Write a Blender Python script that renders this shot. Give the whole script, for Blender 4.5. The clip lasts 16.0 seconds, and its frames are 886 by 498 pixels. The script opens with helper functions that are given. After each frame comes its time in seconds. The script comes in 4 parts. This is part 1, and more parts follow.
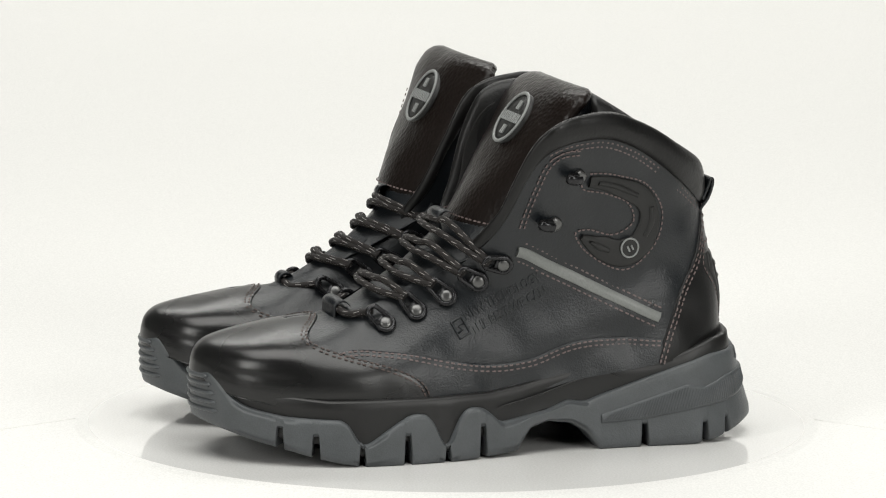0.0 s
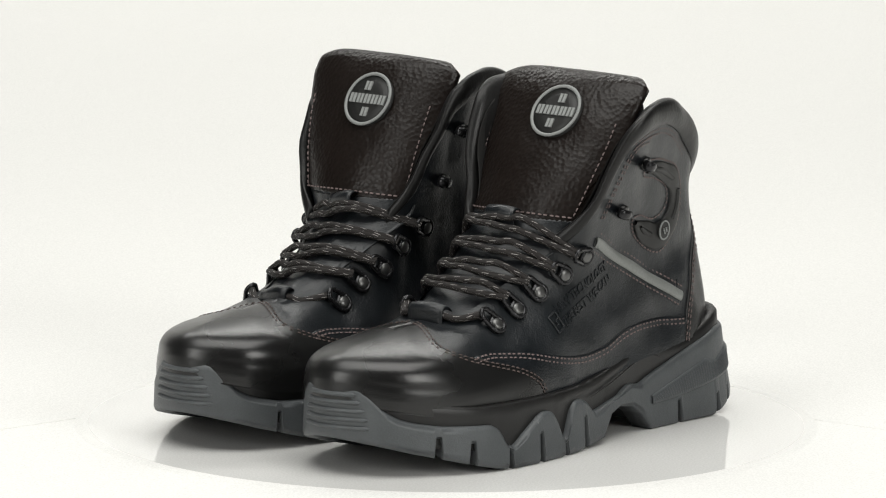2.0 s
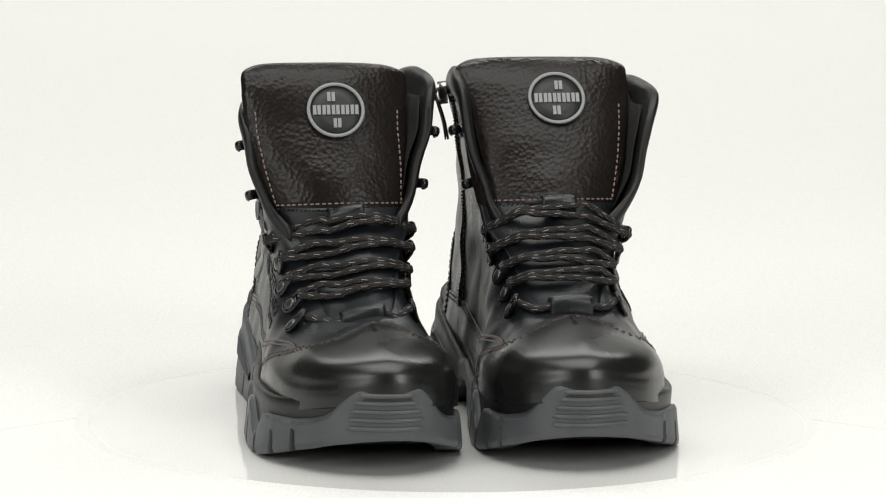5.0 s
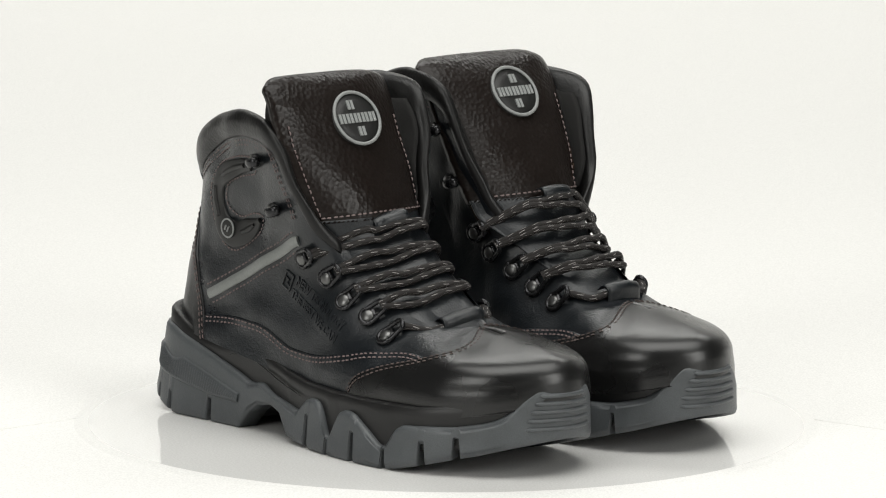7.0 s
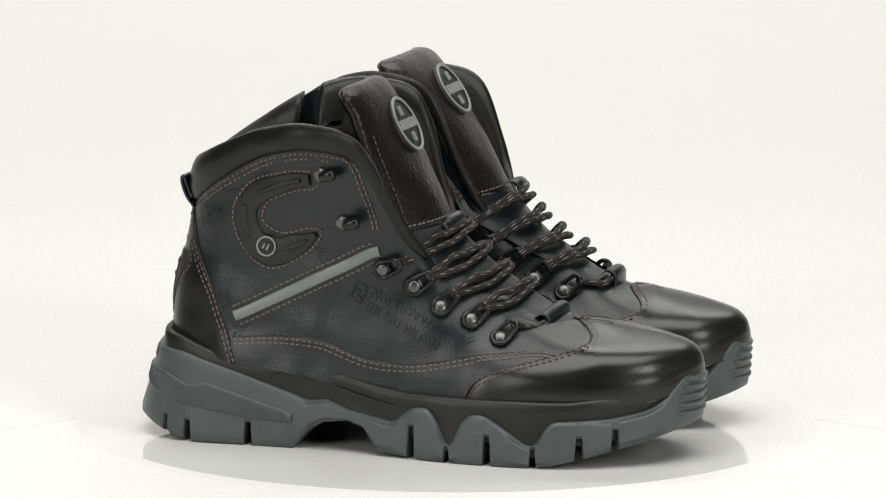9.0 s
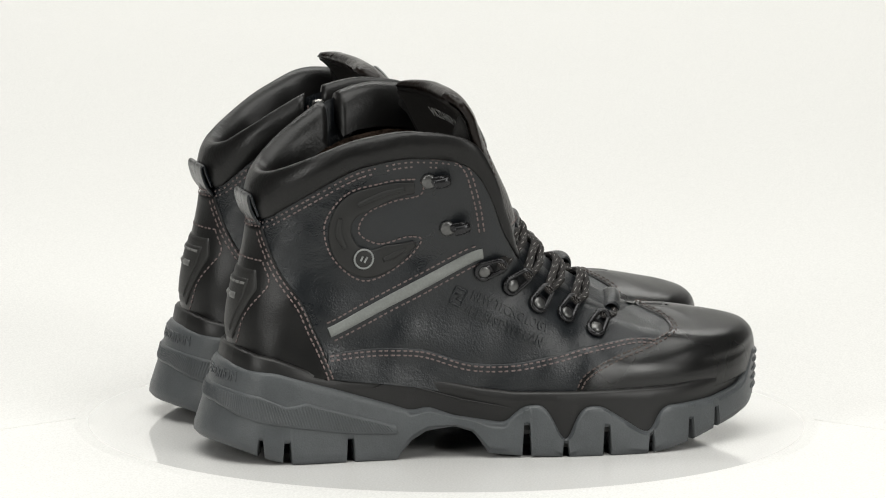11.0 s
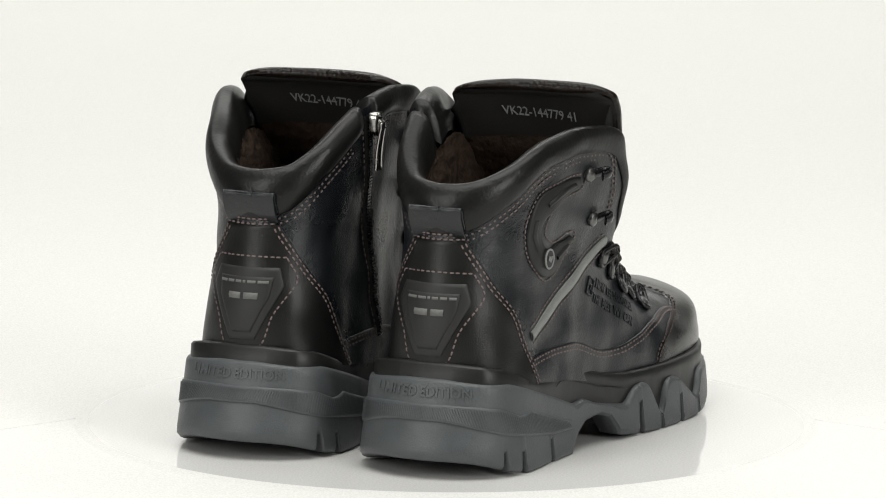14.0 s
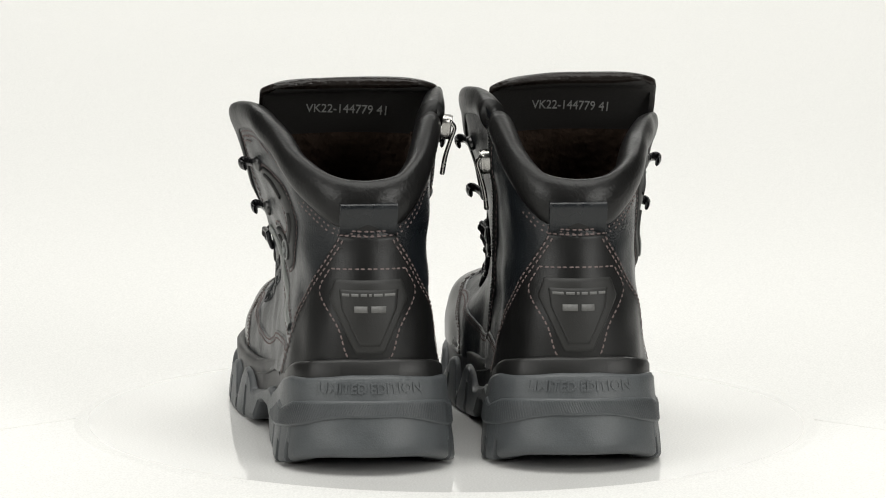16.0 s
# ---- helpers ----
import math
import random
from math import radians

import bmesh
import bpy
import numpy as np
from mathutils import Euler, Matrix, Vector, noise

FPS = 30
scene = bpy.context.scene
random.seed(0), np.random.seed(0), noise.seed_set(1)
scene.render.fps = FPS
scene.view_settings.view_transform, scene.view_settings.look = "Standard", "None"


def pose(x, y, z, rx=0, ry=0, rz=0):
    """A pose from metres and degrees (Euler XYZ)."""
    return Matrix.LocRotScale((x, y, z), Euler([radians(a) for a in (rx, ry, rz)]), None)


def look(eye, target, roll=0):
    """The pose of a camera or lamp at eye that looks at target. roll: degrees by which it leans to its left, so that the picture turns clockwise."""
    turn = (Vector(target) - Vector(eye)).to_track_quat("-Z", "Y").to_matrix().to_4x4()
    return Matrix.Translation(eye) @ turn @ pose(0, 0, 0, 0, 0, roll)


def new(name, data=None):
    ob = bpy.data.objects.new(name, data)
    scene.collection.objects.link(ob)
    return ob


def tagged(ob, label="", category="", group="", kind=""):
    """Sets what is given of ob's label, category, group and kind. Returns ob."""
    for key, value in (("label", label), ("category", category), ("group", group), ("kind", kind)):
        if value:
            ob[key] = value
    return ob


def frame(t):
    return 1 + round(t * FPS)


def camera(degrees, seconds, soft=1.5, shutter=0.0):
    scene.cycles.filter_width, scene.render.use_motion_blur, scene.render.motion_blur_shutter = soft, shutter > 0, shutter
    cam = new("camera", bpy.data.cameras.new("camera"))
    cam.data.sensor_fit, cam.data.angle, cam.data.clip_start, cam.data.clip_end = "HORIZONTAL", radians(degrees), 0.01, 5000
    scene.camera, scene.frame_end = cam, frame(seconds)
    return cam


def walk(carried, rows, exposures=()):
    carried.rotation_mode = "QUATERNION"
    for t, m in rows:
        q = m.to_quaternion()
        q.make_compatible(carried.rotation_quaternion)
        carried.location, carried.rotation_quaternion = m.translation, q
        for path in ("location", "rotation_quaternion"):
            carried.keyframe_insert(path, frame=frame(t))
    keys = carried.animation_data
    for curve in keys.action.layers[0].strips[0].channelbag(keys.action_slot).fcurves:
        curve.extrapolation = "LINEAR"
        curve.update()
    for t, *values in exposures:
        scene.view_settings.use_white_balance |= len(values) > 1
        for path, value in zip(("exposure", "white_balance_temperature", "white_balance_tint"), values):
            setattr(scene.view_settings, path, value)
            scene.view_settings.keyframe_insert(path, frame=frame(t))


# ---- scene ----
import collections

# A pair of hiking boots on a slowly turning white display disc in a white photo studio.
# Camera: long lens, standing still.
cam = camera(9.28, 16.0, soft=1.1)
EYE = pose(0, -2.92, 0.5595, 90 - 9.049, 0, 0.012 + 0.03) @ pose(0, 0, 0, 0, 0, 0.397)
walk(cam, [(0, EYE), (16, EYE)], exposures=[(0, 0.20, 6500, 8), (16, 0.20, 6500, 8)])


# ---- light ----
def softbox(name, eye, target, sx, sy, watts, colour=(1, 0.985, 0.955)):
    lamp = bpy.data.lights.new(name, "AREA")
    lamp.shape, lamp.size, lamp.size_y, lamp.energy, lamp.color = "RECTANGLE", sx, sy, watts, colour
    ob = new(name, lamp)
    ob.matrix_world = look(eye, target)
    return ob


world = bpy.data.worlds.new("studio")
scene.world = world
world.use_nodes = True
world.node_tree.nodes["Background"].inputs[0].default_value = (1.0, 0.985, 0.96, 1)
world.node_tree.nodes["Background"].inputs[1].default_value = 0.25
softbox("overhead_softbox", (0, -0.45, 1.9), (0, 0.0, 0), 2.2, 1.4, 36.5)
softbox("left_softbox", (-1.55, -1.75, 0.95), (0, 0, 0.08), 0.8, 1.1, 15)
softbox("right_softbox", (1.55, -1.75, 0.95), (0, 0, 0.08), 0.8, 1.1, 18)
# unseen fill lamp, added to brighten the far part of the paper sweep
softbox("backdrop_fill", (0, 2.2, 2.7), (0, 2.75, 0), 4.0, 0.9, 77)


# ---- materials ----
def material(name, base, rough=0.5, spec=0.5, metal=0.0, grain=0.0, grain_scale=900.0, wrinkle=0.0, wrinkle_scale=60.0,
             vary=0.15, coat=0.0, rough_vary=0.1, cells=False, crease=0.0, rubbed=0.0):
    """A procedural surface: two scales of colour change, fine grain and broad wrinkles as relief."""
    m = bpy.data.materials.new(name)
    m.use_nodes = True
    nt = m.node_tree
    n, l = nt.nodes, nt.links
    b = n["Principled BSDF"]
    b.inputs["Metallic"].default_value = metal
    b.inputs["Specular IOR Level"].default_value = spec
    b.inputs["Coat Weight"].default_value = coat
    b.inputs["Coat Roughness"].default_value = 0.25
    tc = n.new("ShaderNodeTexCoord")
    big = n.new("ShaderNodeTexNoise")
    big.inputs["Scale"].default_value, big.inputs["Detail"].default_value = wrinkle_scale, 4
    l.new(tc.outputs["Object"], big.inputs["Vector"])
    if cells:
        fine = n.new("ShaderNodeTexVoronoi")
        fine.inputs["Scale"].default_value = grain_scale
        fine_out = fine.outputs["Distance"]
    else:
        fine = n.new("ShaderNodeTexNoise")
        fine.inputs["Scale"].default_value, fine.inputs["Detail"].default_value = grain_scale, 3
        fine_out = fine.outputs["Fac"]
    l.new(tc.outputs["Object"], fine.inputs["Vector"])
    mix = n.new("ShaderNodeMix")
    mix.data_type = "RGBA"
    mix.inputs[6].default_value = (*[c * (1 - vary) for c in base], 1)
    mix.inputs[7].default_value = (*[c * (1 + vary) for c in base], 1)
    l.new(big.outputs["Fac"], mix.inputs[0])
    mix2 = n.new("ShaderNodeMix")
    mix2.data_type, mix2.blend_type = "RGBA", "MULTIPLY"
    mix2.inputs[0].default_value = 0.35
    l.new(mix.outputs[2], mix2.inputs[6])
    l.new(fine_out, mix2.inputs[7])
    l.new(mix2.outputs[2], b.inputs["Base Color"])
    mr = n.new("ShaderNodeMapRange")
    mr.inputs["To Min"].default_value, mr.inputs["To Max"].default_value = max(0.02, rough - rough_vary), min(1, rough + rough_vary)
    l.new(big.outputs["Fac"], mr.inputs["Value"])
    l.new(mr.outputs["Result"], b.inputs["Roughness"])
    reliefs = [(big.outputs["Fac"], wrinkle, 0.004), (fine_out, grain, 0.0006)]
    if crease:
        # fine creases that run aslant and come and go in patches
        turned = n.new("ShaderNodeMapping")
        turned.inputs["Rotation"].default_value = (0.0, 0.55, 0.0)
        turned.inputs["Scale"].default_value = (0.45, 1.0, 1.5)
        l.new(tc.outputs["Object"], turned.inputs["Vector"])
        folds = n.new("ShaderNodeTexNoise")
        folds.noise_type = "RIDGED_MULTIFRACTAL"
        folds.inputs["Scale"].default_value, folds.inputs["Detail"].default_value, folds.inputs["Distortion"].default_value = 75.0, 3, 0.6
        l.new(turned.outputs["Vector"], folds.inputs["Vector"])
        patch = n.new("ShaderNodeTexNoise")
        patch.inputs["Scale"].default_value, patch.inputs["Detail"].default_value = 17.0, 2
        l.new(tc.outputs["Object"], patch.inputs["Vector"])
        level = n.new("ShaderNodeMapRange")
        level.inputs["From Min"].default_value, level.inputs["From Max"].default_value = 0.46, 0.66
        l.new(patch.outputs["Fac"], level.inputs["Value"])
        amount = n.new("ShaderNodeMath")
        amount.operation = "MULTIPLY"
        l.new(folds.outputs["Fac"], amount.inputs[0])
        l.new(level.outputs["Result"], amount.inputs[1])
        reliefs.insert(1, (amount.outputs[0], crease, 0.0012))
        gloss = n.new("ShaderNodeMath")
        gloss.operation = "MULTIPLY_ADD"
        gloss.inputs[1].default_value = -rubbed
        l.new(level.outputs["Result"], gloss.inputs[0])
        l.new(mr.outputs["Result"], gloss.inputs[2])
        l.new(gloss.outputs[0], b.inputs["Roughness"])
    last = None
    for src, strength, dist in reliefs:
        if strength:
            bump = n.new("ShaderNodeBump")
            bump.inputs["Strength"].default_value, bump.inputs["Distance"].default_value = strength, dist
            l.new(src, bump.inputs["Height"])
            if last:
                l.new(last.outputs["Normal"], bump.inputs["Normal"])
            last = bump
    if last:
        l.new(last.outputs["Normal"], b.inputs["Normal"])
    return m


WHITE_PAPER = material("white_paper", (0.86, 0.855, 0.835), 0.75, 0.25, vary=0.012, rough_vary=0.03, wrinkle_scale=2)
WHITE_GLOSS = material("white_acrylic", (0.875, 0.87, 0.855), 0.06, 0.33, vary=0.01, rough_vary=0.03, wrinkle_scale=9)
DARK_WALL = material("unseen_dark_wall", (0.12, 0.12, 0.12), 0.9, 0.2, grain=0.1, grain_scale=80, wrinkle_scale=2)
POLISHED = material("polished_black_leather", (0.0095, 0.0095, 0.0095), 0.30, 0.5, grain=0.12, grain_scale=1300, wrinkle=0.06, wrinkle_scale=30, rough_vary=0.08, crease=0.05, rubbed=0.06)
HEEL_LEATHER = material("smooth_black_heel_leather", (0.0088, 0.0088, 0.0088), 0.36, 0.34, grain=0.22, grain_scale=1300, wrinkle=0.14, wrinkle_scale=34, rough_vary=0.12, crease=0.10, rubbed=0.06)
TONGUE_LEATHER = material("dark_lining_leather", (0.026, 0.0245, 0.0235), 0.62, 0.3, grain=0.35, grain_scale=800, wrinkle=0.12, wrinkle_scale=60)
NUBUCK = material("dark_navy_oiled_leather", (0.0086, 0.0108, 0.0132), 0.36, 0.48, grain=0.40, grain_scale=1000, wrinkle=0.40, wrinkle_scale=30, vary=0.35, rough_vary=0.16, crease=0.30, rubbed=0.10)
BROWN = material("dark_brown_grained_leather", (0.0115, 0.0083, 0.0070), 0.34, 0.22, grain=0.42, grain_scale=430, wrinkle=0.42, wrinkle_scale=26, vary=0.3, cells=True, crease=0.6, rubbed=0.10)
COLLAR = material("soft_black_leather", (0.0090, 0.0088, 0.0087), 0.38, 0.30, grain=0.30, grain_scale=620, wrinkle=0.12, wrinkle_scale=60, crease=0.25, rubbed=0.06)
SUEDE = material("black_suede", (0.021, 0.0205, 0.020), 0.95, 0.2, grain=0.5, grain_scale=1800, wrinkle=0.2)
FLEECE = material("brown_fleece", (0.045, 0.030, 0.022), 1.0, 0.1, grain=1.0, grain_scale=500, wrinkle=1.0, wrinkle_scale=160, vary=0.6)
MIDSOLE = material("black_foam_rubber", (0.0110, 0.0108, 0.0107), 0.42, 0.4, grain=0.12, grain_scale=1500, wrinkle_scale=40)
RUBBER = material("grey_rubber", (0.0820, 0.0890, 0.0940), 0.45, 0.4, grain=0.25, grain_scale=1300, wrinkle=0.12, wrinkle_scale=70, vary=0.28, rough_vary=0.15, crease=0.1, rubbed=0.05)
RUBBER_DARK = material("dark_grey_rubber", (0.045, 0.049, 0.053), 0.6, 0.35, grain=0.2, grain_scale=1200)
PVC = material("matt_black_rubber_panel", (0.015, 0.015, 0.0145), 0.5, 0.4, grain=0.1, grain_scale=1500)
PATCH = material("matt_grey_black_rubber", (0.019, 0.0188, 0.018), 0.5, 0.4, grain=0.2, grain_scale=1500)
METAL = material("blackened_metal", (0.035, 0.035, 0.037), 0.27, 0.5, metal=0.7, vary=0.1, wrinkle_scale=200, rough_vary=0.08)
RIVET = material("gunmetal_rivet", (0.15, 0.15, 0.148), 0.33, 0.5, metal=0.85, vary=0.15, wrinkle_scale=300)
STEEL = material("nickel_zip_metal", (0.45, 0.44, 0.42), 0.25, 0.5, metal=1.0, vary=0.1, wrinkle_scale=200)
GREY_PRINT = material("silver_grey_print", (0.27, 0.28, 0.275), 0.5, 0.4, vary=0.1, wrinkle_scale=300)
FADED_PRINT = material("faded_silver_print", (0.15, 0.15, 0.145), 0.5, 0.4, vary=0.3, wrinkle_scale=300)
WHITE_PRINT = material("white_print", (0.36, 0.36, 0.35), 0.6, 0.3, vary=0.2, wrinkle_scale=600)
REFLECTOR = material("silver_reflective_tape", (0.21, 0.22, 0.21), 0.38, 0.5, grain=0.25, grain_scale=900, wrinkle=0.1, vary=0.18, wrinkle_scale=90)
DARK_THREAD = material("dark_brown_thread", (0.10, 0.078, 0.072), 0.8, 0.2, vary=0.2, wrinkle_scale=300)
THREAD = material("mauve_brown_thread", (0.185, 0.145, 0.14), 0.8, 0.2, vary=0.2, wrinkle_scale=300)


def lace_material():
    """Dark brown cord with pale flecks that run in slanting dashes round it."""
    m = material("flecked_brown_lace", (0.016, 0.0135, 0.0125), 0.7, 0.3, grain=0.8, grain_scale=1500)
    n, l = m.node_tree.nodes, m.node_tree.links
    uv = n.new("ShaderNodeUVMap")
    uv.uv_map = "UVMap"
    sep = n.new("ShaderNodeSeparateXYZ")
    l.new(uv.outputs["UV"], sep.inputs[0])

    def calc(op, a, b):
        k = n.new("ShaderNodeMath")
        k.operation = op
        for i, v in enumerate((a, b)):
            if isinstance(v, (int, float)):
                k.inputs[i].default_value = v
            else:
                l.new(v, k.inputs[i])
        return k.outputs[0]
    band = calc("LESS_THAN", calc("FRACT", calc("ADD", calc("MULTIPLY", sep.outputs[1], 6.0), calc("MULTIPLY", sep.outputs[0], 1.2)), 0), 0.15)
    row = calc("LESS_THAN", calc("FRACT", calc("ADD", calc("MULTIPLY", sep.outputs[0], 2.2), calc("MULTIPLY", sep.outputs[1], 1.0)), 0), 0.42)
    fac = calc("MULTIPLY", band, row)
    b = n["Principled BSDF"]
    old = b.inputs["Base Color"].links[0].from_socket
    mix = n.new("ShaderNodeMix")
    mix.data_type = "RGBA"
    mix.inputs[7].default_value = (0.30, 0.285, 0.275, 1)
    l.new(fac, mix.inputs[0])
    l.new(old, mix.inputs[6])
    l.new(mix.outputs[2], b.inputs["Base Color"])
    return m


LACE = lace_material()


# ---- mesh helpers (boot shapes are written in millimetres, for a right boot whose outer side is -y) ----
SIDE = [1]


def emit(name, verts, faces, mat, parent=None, label="", smooth=True, uvs=None):
    """One mesh object from points in millimetres; mirrored for the left boot."""
    s = SIDE[0]
    me = bpy.data.meshes.new(name)
    me.from_pydata([(p[0] * 0.001, p[1] * 0.001 * s, p[2] * 0.001) for p in verts], [], faces if s > 0 else [f[::-1] for f in faces])
    me.materials.append(mat)
    if uvs is not None:
        lay = me.uv_layers.new(name="UVMap")
        for lp in me.loops:
            lay.data[lp.index].uv = uvs[lp.vertex_index]
    if smooth:
        me.polygons.foreach_set("use_smooth", [True] * len(me.polygons))
    me.update()
    ob = new(name, me)
    if parent:
        ob.parent = parent
    if label:
        tagged(ob, label)
    return ob


def cat(P, t, mirror=False):
    """Points on the smooth curve through P, at t from 0 to 1; mirror: it meets its own mirror image (in y) at both ends."""
    P = np.asarray(P, float)
    t = np.clip(np.asarray(t, float), 0, 1)
    k = len(P) - 1
    E = np.vstack([2 * P[0] - P[1], P, 2 * P[-1] - P[-2]])
    if mirror:
        E[0], E[-1] = P[1] * (1, -1, 1), P[-2] * (1, -1, 1)
    i = np.minimum((t * k).astype(int), k - 1)
    f = (t * k - i)[..., None]
    a, b, c, d = E[i], E[i + 1], E[i + 2], E[i + 3]
    return 0.5 * (2 * b + (c - a) * f + (2 * a - 5 * b + 4 * c - d) * f * f + (3 * b - a - 3 * c + d) * f ** 3)


def grid_faces(nu, nv, close_u=False, close_v=False, base=0):
    return [(base + i * nv + j, base + ((i + 1) % nu) * nv + j, base + ((i + 1) % nu) * nv + (j + 1) % nv, base + i * nv + (j + 1) % nv)
            for i in range(nu if close_u else nu - 1) for j in range(nv if close_v else nv - 1)]


def sheet(A, thick_to=None):
    """Verts and faces of a grid of points (nu, nv, 3); with a second grid: a closed slab between the two."""
    nu, nv, _ = A.shape
    v = [tuple(p) for p in A.reshape(-1, 3)]
    f = grid_faces(nu, nv)
    if thick_to is not None:
        o = len(v)
        v += [tuple(p) for p in thick_to.reshape(-1, 3)]
        f += [q[::-1] for q in grid_faces(nu, nv, base=o)]
        rim = [(i, 0) for i in range(nu)] + [(nu - 1, j) for j in range(1, nv)] + [(i, nv - 1) for i in range(nu - 2, -1, -1)] + [(0, j) for j in range(nv - 2, 0, -1)]
        for a, b in zip(rim, rim[1:] + rim[:1]):
            p, q = a[0] * nv + a[1], b[0] * nv + b[1]
            f.append((p, p + o, q + o, q))
    return v, f


def unit(a):
    return a / np.maximum(np.linalg.norm(a, axis=-1, keepdims=True), 1e-9)


def tube(path, radius, sides=8, closed=False, flat=1.0, up=(0, 0, 1)):
    """Verts, faces and uvs of a round cord along the points of path."""
    path = np.asarray(path, float)
    n = len(path)
    tan = unit(np.roll(path, -1, 0) - np.roll(path, 1, 0)) if closed else unit(np.gradient(path, axis=0))
    ref = np.asarray(up, float)
    verts, uvs = [], []
    dist = np.concatenate([[0], np.cumsum(np.linalg.norm(np.diff(path, axis=0), axis=1))])
    rad = np.broadcast_to(radius, (n,))
    for i in range(n):
        a = unit(np.cross(tan[i], ref))
        b = np.cross(a, tan[i])
        ref = b
        for k in range(sides):
            w = 2 * math.pi * k / sides
            verts.append(path[i] + rad[i] * (math.cos(w) * a + flat * math.sin(w) * b))
            uvs.append((dist[i] / 16.0, k / sides))
    faces = grid_faces(n, sides, closed, True)
    if not closed:
        faces += [tuple(range(sides))[::-1], tuple((n - 1) * sides + k for k in range(sides))]
    return verts, faces, uvs


def merge(pieces):
    v, f = [], []
    for pv, pf in pieces:
        o = len(v)
        v += [tuple(p) for p in pv]
        f += [tuple(i + o for i in q) for q in pf]
    return v, f


def arrow(a, b):
    return unit(np.asarray(b, float) - np.asarray(a, float))


# ---- studio ----
def studio():
    prof = [(-6, 0), (2.2, 0)] + [(2.2 + 1.6 * math.sin(a), 1.6 - 1.6 * math.cos(a)) for a in np.linspace(0.1, math.pi / 2, 16)] + [(3.8, 4.2)]
    A = np.array([[(x, y, z - 0.0008) for y, z in prof] for x in np.linspace(-3.5, 3.5, 9)]) * 1000
    B = A + np.array([0, 0, -20.0])
    B[:, 2:, 1] += 20
    SIDE[0] = 1
    v, f = sheet(A, B)
    tagged(emit("backdrop", v, f, WHITE_PAPER), "seamless white paper sweep curving up behind the boots", "backdrop", kind="structure")
    # unseen dark walls and ceiling, added to keep the leather's reflections dark
    for nm, x0, x1, y0, y1, z0, z1, mat in (("wall_west", -3.7, -3.52, -6, 3.8, 0, 4.2, DARK_WALL), ("wall_east", 3.52, 3.7, -6, 3.8, 0, 4.2, DARK_WALL),
                                            ("wall_south", -3.7, 3.7, -6.2, -6.02, 0, 4.2, DARK_WALL), ("ceiling", -3.7, 3.7, -6.2, 3.82, 4.22, 4.4, DARK_WALL)):
        bm = bmesh.new()
        bmesh.ops.create_cube(bm, size=1, matrix=Matrix.Translation(((x0 + x1) / 2, (y0 + y1) / 2, (z0 + z1) / 2)) @ Matrix.Diagonal((x1 - x0, y1 - y0, z1 - z0, 1)))
        me = bpy.data.meshes.new(nm)
        bm.to_mesh(me)
        me.materials.append(mat)
        tagged(new(nm, me), "unseen dark grey studio " + nm.split("_")[0], nm.split("_")[0], kind="structure")


def turntable():
    """Round glossy plate, its top at z = 0, a few millimetres proud of the paper that lies round it."""
    prof = [(0, 0), (195.4, 0), (195.8, -0.08), (196.1, -0.25), (196.2, -0.5), (196.2, -0.7), (0, -0.7)]
    n = 160
    v = [(r * math.cos(a), r * math.sin(a), z) for a in np.linspace(0, 2 * math.pi, n, endpoint=False) for r, z in prof[1:-1]]
    k = len(prof) - 2
    f = grid_faces(n, k, True) + [tuple(i * k for i in range(n)), tuple(i * k + k - 1 for i in range(n))[::-1]]
    ob = emit("turntable_disc", v, f, WHITE_GLOSS, smooth=False)
    ring = [(r * math.cos(a), r * math.sin(a), z) for a in np.linspace(0, 2 * math.pi, n, endpoint=False) for r, z in ((194.6, 0.004), (195.6, 0.02), (196.6, 0.0), (198.6, -0.3), (200.6, -0.68), (202.5, -0.84))]
    emit("rim", ring, grid_faces(n, 6, True, False), WHITE_PAPER, ob, "narrow matt white rim band")
    return tagged(ob, "round glossy white turntable disc under the boots", "turntable")


def paper_seams():
    """Faint raised edges where the paper is cut to fit round the disc."""
    for x0, y0, x1, y1 in ((-201.5, 2, -520, -290), (201.5, 14, 520, -250)):
        k = np.linspace(0, 1, 40)
        path = [(x0 + (x1 - x0) * t, y0 + (y1 - y0) * t + 2.0 * math.sin(t * 9), -0.8) for t in k]
        v, f, _ = tube(path, 0.3, 6)
        tagged(emit("paper_edge", v, f, WHITE_PAPER), "faint raised cut edge in the white paper", "paper edge", kind="structure")


studio()
paper_seams()
DISC = turntable()


# ---- the boot's shape ----
# Four curves run from the heel's back along the outer side to the toe: (along, half width, height).
FEATHER = [(-134, 0, 50), (-126, 25, 49), (-105, 38, 46), (-75, 42, 42), (-45, 42, 38), (-15, 43, 32), (12, 46, 29), (35, 49, 29), (58, 51, 29), (85, 50, 29), (115, 44, 30), (142, 29, 35), (157, 0, 40)]
ANKLE = [(-132, 0, 78), (-124, 23, 76), (-103, 35, 72), (-75, 38, 68), (-45, 40, 64), (-15, 41, 60), (12, 43, 56), (36, 46, 51), (60, 48, 48), (87, 48, 45), (115, 43, 43), (141, 28, 46), (155.5, 0, 51)]
GIRTH = [(-125, 0, 112), (-118, 19, 112), (-100, 32, 110), (-74, 36, 108), (-46, 38, 106), (-20, 39, 100), (2, 38, 92), (28, 34, 79), (54, 33, 68), (84, 34.5, 62.5), (113, 33.5, 59.5), (136, 22.5, 58.5), (149, 0, 59)]
